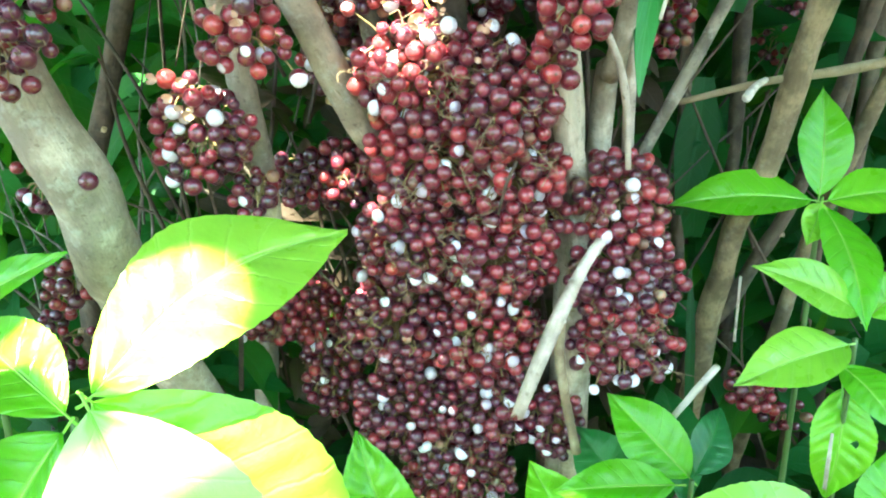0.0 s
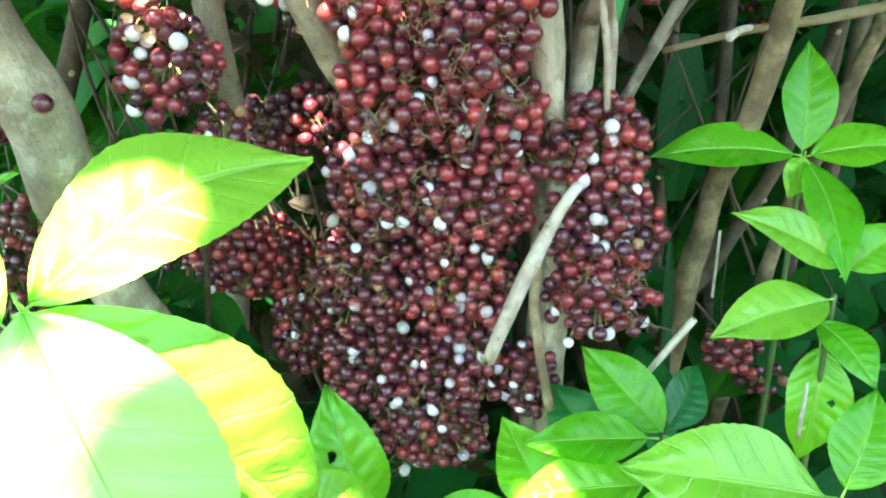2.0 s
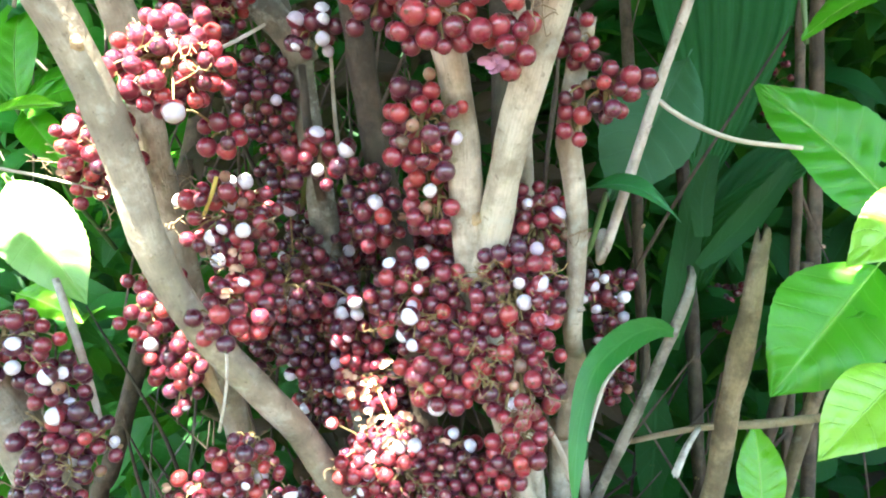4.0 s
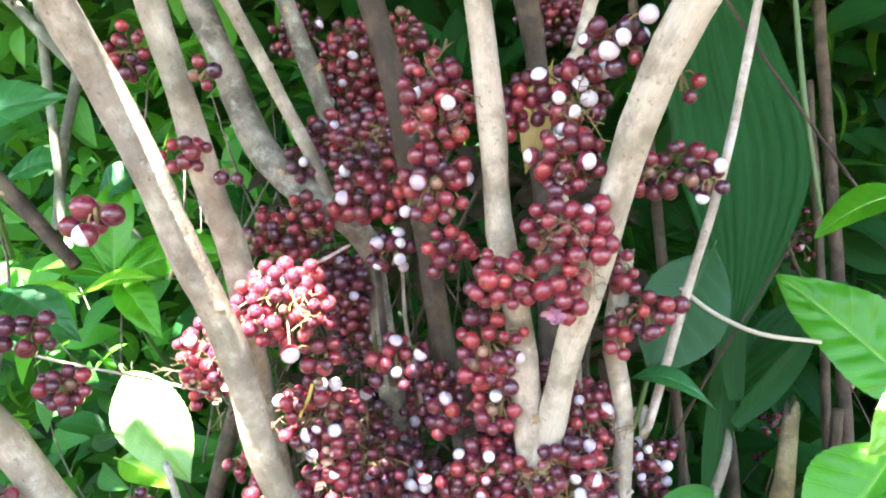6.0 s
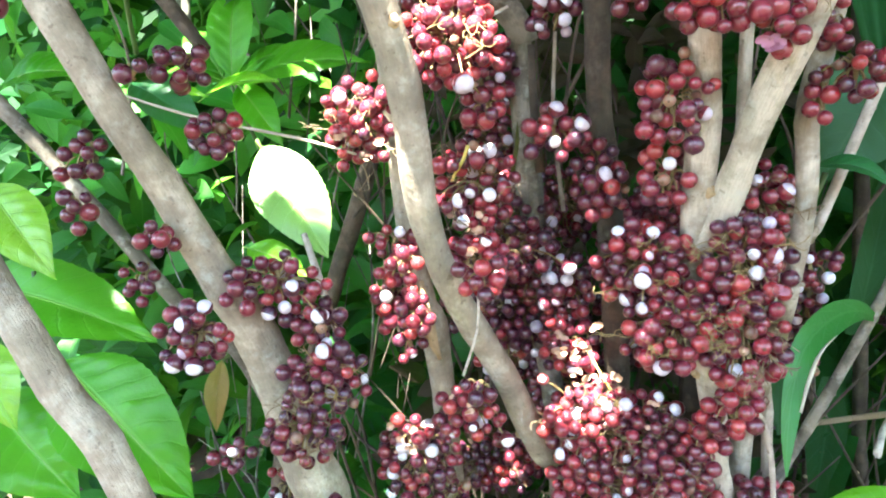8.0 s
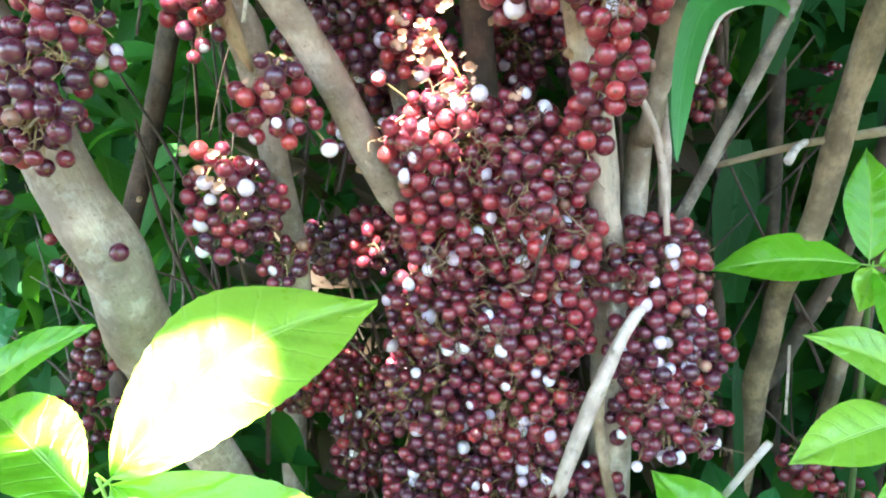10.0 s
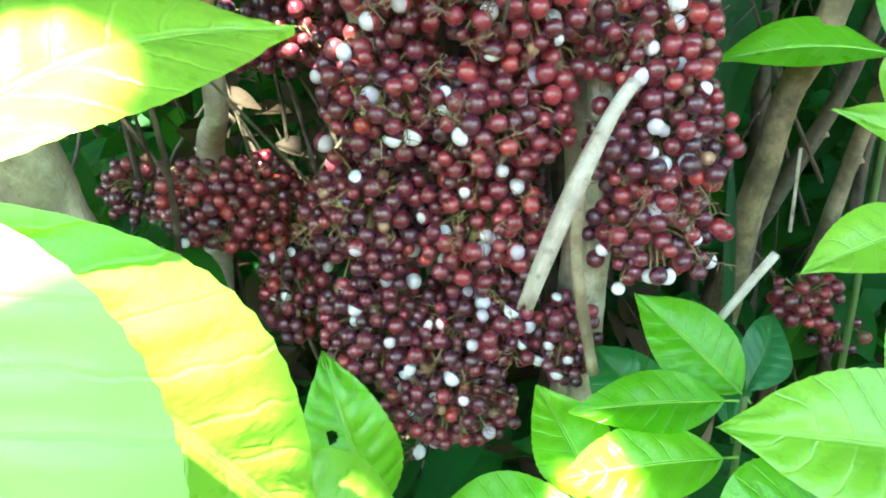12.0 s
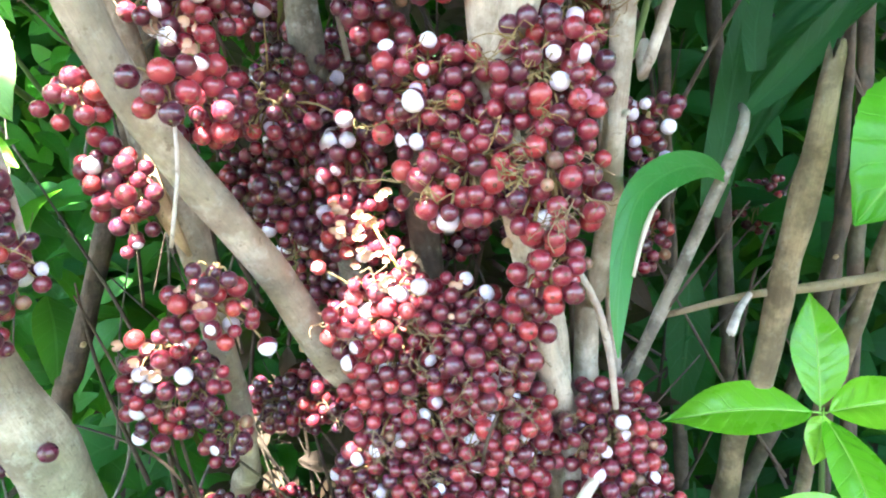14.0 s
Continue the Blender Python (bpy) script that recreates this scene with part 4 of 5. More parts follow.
cluster((0.038, 0.336, 0.626), (0.035, 0.02, 0.024), "red", 0.002, 0.055, 200, [(0.027, 0.33, 0.607)], "hanging cluster of glossy red berries on thin stalks", dry=4)
cluster((0.075, 0.336, 0.624), (0.024, 0.019, 0.032), "red", 0.004, 0.044, 200, (), "hanging cluster of glossy red berries on thin stalks", mix=0.4, dry=4)
cluster((0.073, 0.353, 0.578), (0.018, 0.015, 0.018), "red", 0.0, 0.028, 200, (), "hanging cluster of glossy red berries on thin stalks")
cluster((0.059, 0.377, 0.549), (0.017, 0.013, 0.023), "red", 0.0, 0.033, 200, (), "hanging cluster of glossy red berries on thin stalks")
cluster((-0.064, 0.453, 0.681), (0.03, 0.024, 0.038), "dark", 0.011, 0.077, 200, [(-0.082, 0.43, 0.691), (-0.097, 0.43, 0.678), (-0.08, 0.43, 0.669)], "loose cluster of dark purple berries on thin stalks", dry=4)
cluster((-0.064, 0.467, 0.621), (0.038, 0.03, 0.038), "dark", 0.009, 0.077, 200, [(-0.053, 0.44, 0.591), (-0.043, 0.43, 0.657)], "loose cluster of dark purple berries on thin stalks", mix=0.3, dry=4)
cluster((-0.029, 0.419, 0.645), (0.02, 0.016, 0.025), "dark", 0.018, 0.11, 200, [(-0.028, 0.405, 0.651), (-0.038, 0.41, 0.652)], "loose cluster of dark purple berries on thin stalks")
cluster((-0.027, 0.42, 0.602), (0.022, 0.017, 0.022), "red", 0.007, 0.138, 200, (), "hanging cluster of glossy red berries on thin stalks")
cluster((-0.018, 0.393, 0.561), (0.028, 0.014, 0.017), "red", 0.011, 0.138, 200, [(0.009, 0.368, 0.573)], "hanging cluster of glossy red berries on thin stalks")
cluster((0.024, 0.394, 0.554), (0.024, 0.017, 0.021), "mid", 0.004, 0.066, 200, (), "dense cluster of wine-red berries with white burst seeds")
cluster((-0.093, 0.353, 0.568), (0.022, 0.014, 0.017), "red", 0.004, 0.083, 200, [(-0.088, 0.343, 0.563), (-0.068, 0.36, 0.549)], "hanging cluster of glossy red berries on thin stalks")
cluster((-0.139, 0.407, 0.517), (0.031, 0.022, 0.028), "dark", 0.009, 0.083, 200, [(-0.159, 0.4, 0.492), (-0.143, 0.39, 0.529)], "loose cluster of dark purple berries on thin stalks", mix=0.4, dry=3)
cluster((-0.142, 0.391, 0.538), (0.018, 0.011, 0.014), "red", 0.044, 0.138, 200, (), "hanging cluster of glossy red berries on thin stalks")
cluster((-0.086, 0.512, 0.477), (0.034, 0.022, 0.027), "dark", 0.0, 0.033, 200, (), "loose cluster of dark purple berries on thin stalks", mix=0.5)
cluster((-0.119, 0.427, 0.479), (0.016, 0.013, 0.016), "dark", 0.018, 0.055, 200, (), "loose cluster of dark purple berries on thin stalks")

# dark clusters beside the thick stem
cluster((-0.176, 0.314, 0.598), (0.027, 0.017, 0.021), "dark", 0.007, 0.055, 200, (), "loose cluster of dark purple berries on thin stalks", dry=3)
cluster((-0.188, 0.309, 0.567), (0.024, 0.017, 0.021), "dark", 0.004, 0.033, 200, (), "loose cluster of dark purple berries on thin stalks", mix=0.15, dry=3)
cluster((-0.185, 0.326, 0.632), (0.021, 0.012, 0.015), "dark", 0.022, 0.055, 200, [(-0.178, 0.322, 0.638)], "loose cluster of dark purple berries on thin stalks")
cluster((-0.212, 0.335, 0.665), (0.015, 0.01, 0.012), "dark", 0.018, 0.055, 10, [(-0.207, 0.325, 0.665)], "loose cluster of dark purple berries on thin stalks")
cluster((-0.126, 0.314, 0.668), (0.014, 0.008, 0.01), "red", 0.0, 0.055, 200, (), "hanging cluster of glossy red berries on thin stalks")
cluster((-0.074, 0.285, 0.665), (0.015, 0.008, 0.011), "red", 0.0, 0.028, 200, (), "hanging cluster of glossy red berries on thin stalks")
cluster((-0.082, 0.338, 0.588), (0.012, 0.005, 0.007), "dark", 0.0, 0.0, 8, (), "loose cluster of dark purple berries on thin stalks")
cluster((-0.13, 0.365, 0.632), (0.011, 0.009, 0.016), "mid", 0.011, 0.055, 16, (), "dense cluster of wine-red berries with white burst seeds")
cluster((-0.136, 0.374, 0.612), (0.01, 0.008, 0.015), "mid", 0.0, 0.055, 14, (), "dense cluster of wine-red berries with white burst seeds")
cluster((-0.246, 0.408, 0.487), (0.017, 0.014, 0.021), "dark", 0.026, 0.055, 14, [(-0.249, 0.4, 0.482)], "loose cluster of dark purple berries on thin stalks")
cluster((-0.249, 0.428, 0.419), (0.022, 0.015, 0.019), "dark", 0.033, 0.055, 22, [(-0.25, 0.42, 0.417)], "loose cluster of dark purple berries on thin stalks")
cluster((-0.329, 0.514, 0.341), (0.037, 0.026, 0.032), "dark", 0.018, 0.055, 40, (), "loose cluster of dark purple berries on thin stalks")
cluster((-0.195, 0.372, 0.497), (0.006, 0.005, 0.006), "dark", 0.0, 0.0, 1, (), "loose cluster of dark purple berries on thin stalks")
cluster((-0.213, 0.383, 0.468), (0.007, 0.005, 0.006), "dark", 0.0, 0.0, 1, (), "loose cluster of dark purple berries on thin stalks")

# upper clusters between the stems
cluster((0.013, 0.269, 0.901), (0.02, 0.016, 0.028), "red", 0.0, 0.022, 200, [(0.02, 0.25, 0.894)], "hanging cluster of glossy red berries on thin stalks", mix=0.35, dry=3)
cluster((0.007, 0.273, 0.854), (0.019, 0.015, 0.024), "red", 0.0, 0.022, 200, [(-0.01, 0.27, 0.84)], "hanging cluster of glossy red berries on thin stalks", mix=0.35)
cluster((-0.05, 0.382, 0.899), (0.027, 0.021, 0.031), "dark", 0.0, 0.028, 200, (), "loose cluster of dark purple berries on thin stalks", mix=0.5, dry=3)
cluster((-0.043, 0.348, 0.86), (0.027, 0.014, 0.017), "mid", 0.0, 0.028, 200, (), "dense cluster of wine-red berries with white burst seeds")
cluster((-0.075, 0.487, 0.985), (0.038, 0.03, 0.06), "mid", 0.004, 0.028, 200, (), "dense cluster of wine-red berries with white burst seeds", mix=0.4, dry=4)
cluster((-0.09, 0.429, 0.925), (0.023, 0.016, 0.021), "dark", 0.011, 0.083, 40, (), "loose cluster of dark purple berries on thin stalks")
cluster((-0.109, 0.407, 0.897), (0.015, 0.012, 0.018), "dark", 0.022, 0.055, 20, (), "loose cluster of dark purple berries on thin stalks")
cluster((-0.134, 0.512, 1.047), (0.027, 0.021, 0.032), "dark", 0.0, 0.055, 40, (), "loose cluster of dark purple berries on thin stalks")
cluster((-0.024, 0.428, 0.999), (0.018, 0.015, 0.027), "mid", 0.004, 0.028, 200, (), "dense cluster of wine-red berries with white burst seeds")
cluster((-0.11, 0.38, 0.848), (0.035, 0.018, 0.023), "mid", 0.004, 0.033, 200, (), "dense cluster of wine-red berries with white burst seeds", dry=3)
cluster((-0.089, 0.286, 0.794), (0.031, 0.02, 0.025), "red", 0.004, 0.044, 200, [(-0.077, 0.258, 0.766)], "hanging cluster of glossy red berries on thin stalks", dry=3)
cluster((-0.086, 0.421, 0.803), (0.024, 0.019, 0.031), "dark", 0.007, 0.044, 200, (), "loose cluster of dark purple berries on thin stalks", mix=0.4)
cluster((-0.034, 0.353, 0.75), (0.023, 0.014, 0.017), "dark", 0.0, 0.055, 200, [(-0.034, 0.345, 0.743), (-0.017, 0.348, 0.754), (-0.033, 0.345, 0.763)], "loose cluster of dark purple berries on thin stalks", mix=0.4)
cluster((-0.005, 0.369, 0.716), (0.019, 0.016, 0.019), "dark", 0.004, 0.033, 200, (), "loose cluster of dark purple berries on thin stalks", mix=0.4)
cluster((-0.085, 0.341, 0.718), (0.03, 0.021, 0.026), "mid", 0.022, 0.11, 200, [(-0.09, 0.33, 0.695), (-0.076, 0.33, 0.683), (-0.092, 0.33, 0.708)], "dense cluster of wine-red berries with white burst seeds", dry=3)
cluster((-0.071, 0.41, 0.673), (0.036, 0.019, 0.023), "dark", 0.013, 0.066, 200, [(-0.067, 0.4, 0.723), (-0.026, 0.39, 0.661)], "loose cluster of dark purple berries on thin stalks", dry=3)
cluster((-0.034, 0.359, 0.823), (0.015, 0.012, 0.016), "dark", 0.044, 0.11, 10, [(-0.027, 0.35, 0.818), (-0.042, 0.35, 0.816), (-0.042, 0.35, 0.83), (-0.026, 0.35, 0.829)], "loose cluster of dark purple berries on thin stalks")
cluster((0.088, 0.271, 0.897), (0.02, 0.016, 0.022), "dark", 0.007, 0.11, 200, [(0.079, 0.255, 0.892), (0.086, 0.255, 0.884), (0.07, 0.26, 0.906), (0.091, 0.257, 0.899)], "loose cluster of dark purple berries on thin stalks", mix=0.4, dry=3)
cluster((0.106, 0.231, 0.911), (0.017, 0.01, 0.013), "dark", 0.011, 0.066, 24, [(0.119, 0.21, 0.915), (0.108, 0.22, 0.909), (0.102, 0.225, 0.905)], "loose cluster of dark purple berries on thin stalks", mix=0.4)
cluster((0.081, 0.26, 0.858), (0.02, 0.014, 0.018), "mid", 0.0, 0.055, 200, [(0.09, 0.25, 0.856)], "dense cluster of wine-red berries with white burst seeds")
cluster((0.057, 0.276, 0.895), (0.014, 0.012, 0.019), "red", 0.0, 0.028, 16, (), "hanging cluster of glossy red berries on thin stalks", mix=0.4)
cluster((0.078, 0.251, 0.818), (0.025, 0.014, 0.018), "red", 0.0, 0.017, 200, (), "hanging cluster of glossy red berries on thin stalks", dry=3)
cluster((0.043, 0.257, 0.798), (0.021, 0.013, 0.016), "red", 0.0, 0.017, 200, (), "hanging cluster of glossy red berries on thin stalks")
cluster((0.076, 0.266, 0.789), (0.014, 0.011, 0.014), "red", 0.0, 0.028, 200, (), "hanging cluster of glossy red berries on thin stalks")
cluster((0.031, 0.304, 0.758), (0.02, 0.016, 0.025), "red", 0.0, 0.028, 200, (), "hanging cluster of glossy red berries on thin stalks", mix=0.35)
cluster((0.032, 0.337, 0.719), (0.016, 0.013, 0.022), "mid", 0.0, 0.028, 200, (), "dense cluster of wine-red berries with white burst seeds")
cluster((0.143, 0.293, 0.852), (0.026, 0.014, 0.018), "dark", 0.007, 0.055, 24, [(0.166, 0.28, 0.852)], "loose cluster of dark purple berries on thin stalks", mix=0.5)
cluster((0.16, 0.283, 0.843), (0.013, 0.006, 0.008), "dark", 0.022, 0.11, 6, (), "loose cluster of dark purple berries on thin stalks")
cluster((0.14, 0.244, 0.893), (0.009, 0.007, 0.012), "dark", 0.0, 0.0, 3, (), "loose cluster of dark purple berries on thin stalks")
cluster((0.114, 0.32, 0.799), (0.011, 0.009, 0.016), "mid", 0.0, 0.028, 16, (), "dense cluster of wine-red berries with white burst seeds")
cluster((0.125, 0.315, 0.771), (0.022, 0.012, 0.015), "mid", 0.0, 0.044, 30, (), "dense cluster of wine-red berries with white burst seeds", mix=0.4)
cluster((0.11, 0.319, 0.758), (0.009, 0.007, 0.012), "mid", 0.011, 0.055, 10, (), "dense cluster of wine-red berries with white burst seeds")
cluster((0.01, 0.291, 0.817), (0.015, 0.011, 0.013), "red", 0.0, 0.028, 16, (), "hanging cluster of glossy red berries on thin stalks", mix=0.4)
cluster((0.114, 0.562, 1.06), (0.036, 0.022, 0.028), "dark", 0.0, 0.028, 200, (), "loose cluster of dark purple berries on thin stalks")
cluster((-0.212, 0.348, 0.981), (0.018, 0.015, 0.02), "mid", 0.0, 0.017, 16, (), "dense cluster of wine-red berries with white burst seeds")
cluster((-0.124, 0.274, 0.932), (0.012, 0.006, 0.008), "dark", 0.0, 0.0, 4, (), "loose cluster of dark purple berries on thin stalks")
cluster((-0.149, 0.295, 0.89), (0.019, 0.01, 0.012), "mid", 0.0, 0.0, 14, (), "dense cluster of wine-red berries with white burst seeds")
cluster((-0.12, 0.287, 0.874), (0.01, 0.004, 0.005), "dark", 0.0, 0.0, 3, (), "loose cluster of dark purple berries on thin stalks")
cluster((-0.12, 0.153, 0.834), (0.013, 0.005, 0.007), "mid", 0.0, 0.0, 4, [(-0.121, 0.147, 0.826)], "dense cluster of wine-red berries with white burst seeds")
cluster((0.09, 0.363, 0.701), (0.024, 0.019, 0.026), "mid", 0.009, 0.066, 200, [(0.085, 0.352, 0.716), (0.088, 0.325, 0.674)], "dense cluster of wine-red berries with white burst seeds", dry=3)

# clusters at the left edge
cluster((-0.223, 0.108, 0.912), (0.029, 0.015, 0.019), "dark", 0.0, 0.017, 200, (), "loose cluster of dark purple berries on thin stalks", mix=0.15, dry=4)
cluster((-0.208, 0.127, 0.918), (0.018, 0.012, 0.015), "dark", 0.0, 0.017, 200, (), "loose cluster of dark purple berries on thin stalks", mix=0.15)
cluster((-0.23, 0.123, 0.887), (0.028, 0.014, 0.018), "dark", 0.002, 0.033, 200, [(-0.217, 0.11, 0.864)], "loose cluster of dark purple berries on thin stalks", mix=0.35, dry=4)
cluster((-0.2, 0.154, 0.868), (0.02, 0.016, 0.02), "dark", 0.004, 0.033, 200, (), "loose cluster of dark purple berries on thin stalks", mix=0.3, dry=3)
cluster((-0.215, 0.157, 0.837), (0.03, 0.012, 0.015), "dark", 0.004, 0.055, 200, [(-0.206, 0.15, 0.831), (-0.205, 0.15, 0.818)], "loose cluster of dark purple berries on thin stalks", mix=0.3, dry=3)
cluster((-0.243, 0.131, 0.802), (0.026, 0.01, 0.013), "dark", 0.0, 0.028, 200, (), "loose cluster of dark purple berries on thin stalks", mix=0.3, dry=3)
cluster((-0.233, 0.134, 0.789), (0.013, 0.007, 0.009), "mid", 0.007, 0.055, 10, (), "dense cluster of wine-red berries with white burst seeds")
cluster((-0.274, 0.142, 0.77), (0.011, 0.004, 0.005), "red", 0.0, 0.0, 3, (), "hanging cluster of glossy red berries on thin stalks")
cluster((-0.155, 0.335, 0.759), (0.023, 0.018, 0.03), "red", 0.0, 0.083, 200, (), "hanging cluster of glossy red berries on thin stalks", dry=3)
cluster((-0.145, 0.365, 0.681), (0.019, 0.009, 0.011), "red", 0.0, 0.055, 14, (), "hanging cluster of glossy red berries on thin stalks")
cluster((-0.149, 0.376, 0.638), (0.014, 0.011, 0.023), "red", 0.0, 0.055, 18, (), "hanging cluster of glossy red berries on thin stalks")
cluster((-0.084, 0.344, 0.668), (0.021, 0.017, 0.021), "mid", 0.007, 0.055, 200, (), "dense cluster of wine-red berries with white burst seeds")
cluster((-0.071, 0.306, 0.76), (0.013, 0.01, 0.014), "red", 0.0, 0.028, 200, [(-0.078, 0.26, 0.766)], "hanging cluster of glossy red berries on thin stalks")
cluster((-0.207, 0.308, 0.658), (0.036, 0.014, 0.017), "dark", 0.013, 0.066, 30, [(-0.191, 0.3, 0.658), (-0.174, 0.3, 0.641)], "loose cluster of dark purple berries on thin stalks", mix=0.15)
cluster((-0.231, 0.257, 0.636), (0.021, 0.013, 0.017), "dark", 0.009, 0.055, 26, [(-0.239, 0.25, 0.622), (-0.227, 0.25, 0.621), (-0.225, 0.26, 0.652)], "loose cluster of dark purple berries on thin stalks", mix=0.1)
cluster((-0.263, 0.275, 0.689), (0.011, 0.009, 0.011), "dark", 0.0, 0.028, 9, (), "loose cluster of dark purple berries on thin stalks")
cluster((-0.242, 0.276, 0.786), (0.019, 0.011, 0.014), "dark", 0.0, 0.055, 14, (), "loose cluster of dark purple berries on thin stalks", mix=0.1)
cluster((-0.257, 0.253, 0.781), (0.009, 0.006, 0.008), "dark", 0.0, 0.0, 3, (), "loose cluster of dark purple berries on thin stalks", size=1.25)
cluster((-0.235, 0.296, 0.75), (0.018, 0.011, 0.013), "dark", 0.007, 0.083, 16, (), "loose cluster of dark purple berries on thin stalks", mix=0.3)
cluster((-0.31, 0.277, 0.738), (0.016, 0.012, 0.015), "dark", 0.011, 0.055, 10, (), "loose cluster of dark purple berries on thin stalks", mix=0.1)
cluster((-0.312, 0.275, 0.708), (0.012, 0.009, 0.013), "dark", 0.0, 0.0, 7, (), "loose cluster of dark purple berries on thin stalks", mix=0.1)
cluster((-0.295, 0.305, 0.662), (0.012, 0.01, 0.014), "dark", 0.0, 0.055, 8, (), "loose cluster of dark purple berries on thin stalks", mix=0.1)
cluster((-0.169, 0.306, 0.61), (0.019, 0.011, 0.014), "dark", 0.007, 0.055, 16, (), "loose cluster of dark purple berries on thin stalks")
cluster((-0.267, 0.365, 0.528), (0.016, 0.01, 0.012), "dark", 0.018, 0.055, 8, [(-0.244, 0.32, 0.548)], "loose cluster of dark purple berries on thin stalks")
cluster((-0.007, 0.367, 0.726), (0.016, 0.013, 0.02), "dark", 0.0, 0.028, 200, (), "loose cluster of dark purple berries on thin stalks", mix=0.4)

# dark clusters deep between the stems
for at, size_of in (((-0.03, 0.505, 0.705), (0.034, 0.022, 0.034)), ((0.02, 0.475, 0.61), (0.034, 0.022, 0.036)), ((0.07, 0.47, 0.62), (0.026, 0.02, 0.034)), ((-0.075, 0.53, 0.57), (0.036, 0.022, 0.036)), ((0.025, 0.485, 0.68), (0.03, 0.02, 0.034)), ((0.066, 0.46, 0.70), (0.022, 0.018, 0.03)), ((-0.025, 0.51, 0.545), (0.036, 0.022, 0.034)), ((-0.09, 0.5, 0.76), (0.028, 0.02, 0.034)), ((-0.115, 0.49, 0.63), (0.02, 0.018, 0.03))):
    cluster(at, size_of, "dark", 0.01, 0.05, 85, (), "dark wine-red berry cluster deep between the stems", mix=0.5, dry=1)

# clusters behind and to the side
cluster((0.133, 0.443, 0.65), (0.007, 0.006, 0.019), "dark", 0.022, 0.055, 12, [(0.134, 0.44, 0.657), (0.135, 0.44, 0.641)], "loose cluster of dark purple berries on thin stalks")
cluster((0.155, 0.508, 0.575), (0.017, 0.014, 0.024), "dark", 0.0, 0.028, 24, (), "loose cluster of dark purple berries on thin stalks")
cluster((0.361, 0.816, 0.578), (0.037, 0.029, 0.037), "dark", 0.011, 0.055, 30, (), "loose cluster of dark purple berries on thin stalks")
cluster((0.149, 0.466, 0.629), (0.013, 0.01, 0.025), "dark", 0.033, 0.055, 14, [(0.139, 0.46, 0.649), (0.139, 0.46, 0.663), (0.158, 0.46, 0.631), (0.14, 0.46, 0.615)], "loose cluster of dark purple berries on thin stalks")
cluster((0.385, 0.767, 0.863), (0.038, 0.031, 0.038), "dark", 0.022, 0.055, 24, (), "loose cluster of dark purple berries on thin stalks")
cluster((0.396, 0.764, 0.834), (0.031, 0.025, 0.048), "dark", 0.022, 0.055, 30, (), "loose cluster of dark purple berries on thin stalks")
cluster((0.145, 0.446, 0.655), (0.02, 0.011, 0.013), "dark", 0.044, 0.055, 10, [(0.155, 0.44, 0.648)], "loose cluster of dark purple berries on thin stalks")
cluster((0.237, 0.508, 0.301), (0.023, 0.015, 0.019), "mid", 0.0, 0.055, 34, (), "small brown-red berry cluster among the leaves")
cluster((0.274, 0.526, 0.266), (0.02, 0.011, 0.013), "dark", 0.022, 0.055, 12, (), "loose cluster of dark purple berries on thin stalks")

# foreground leaves
shoot((-0.138, 0.24, 0.422), (-0.22, 0.3, 0.05), [
    ((-0.129, 0.24, 0.432), (-0.044, 0.345, 0.476), 0.066, (0.1, -0.75, 0.66), {"mat": LEAF_YOUNG, "droop": 0.05, "fold": 0.12, "bend": 0.095}),
    ((-0.115, 0.215, 0.439), (-0.057, 0.195, 0.305), 0.080, (0.25, -0.75, 0.6), {"mat": LEAF_GLARE, "droop": 0.08, "fold": 0.14}),
    ((-0.133, 0.245, 0.427), (-0.034, 0.31, 0.27), 0.085, (0.15, -0.7, 0.7), {"mat": LEAF_YOUNG, "droop": 0.08, "fold": 0.1}),
    ((-0.14, 0.235, 0.419), (-0.18, 0.22, 0.35), 0.052, (-0.1, -0.7, 0.7), {"mat": LEAF}),
    ((-0.141, 0.24, 0.424), (-0.212, 0.28, 0.451), 0.038, (0, -0.6, 0.8), {"mat": LEAF}),
], "shoot of large bright yellow-green leaves in sun", mat=LEAF_YOUNG)
shoot((-0.09, 0.36, 0.198), (-0.08, 0.38, 0), [
    ((-0.085, 0.35, 0.257), (-0.009, 0.4, 0.223), 0.056, (0, -0.6, 0.8), {"mat": LEAF_YOUNG}),
    ((-0.042, 0.45, 0.182), (-0.073, 0.462, 0.285), 0.058, (0.1, -0.9, 0.4), {"mat": LEAF, "holes": ((0.55, 0.35, 0.035),)}),
], "low shoot of green leaves with insect holes")
shoot((0.263, 0.488, 0.451), (0.28, 0.54, 0.1), [
    ((0.256, 0.488, 0.455), (0.158, 0.487, 0.459), 0.041, (0, -0.62, 0.78), {"mat": LEAF, "droop": 0.1}),
    ((0.263, 0.491, 0.457), (0.271, 0.515, 0.533), 0.037, (0, -0.95, 0.3), {"mat": LEAF, "droop": 0.06}),
    ((0.268, 0.489, 0.454), (0.336, 0.472, 0.466), 0.04, (0.05, -0.6, 0.8), {"mat": LEAF, "droop": 0.1}),
    ((0.264, 0.484, 0.45), (0.262, 0.405, 0.395), 0.037, (0.1, -0.8, 0.6), {"mat": LEAF, "droop": 0.1}),
    ((0.262, 0.485, 0.453), (0.245, 0.462, 0.43), 0.022, (0, -0.9, 0.4), {"mat": LEAF_YOUNG, "droop": 0.05}),
], "whorl of five fresh green leaves on an upright shoot")
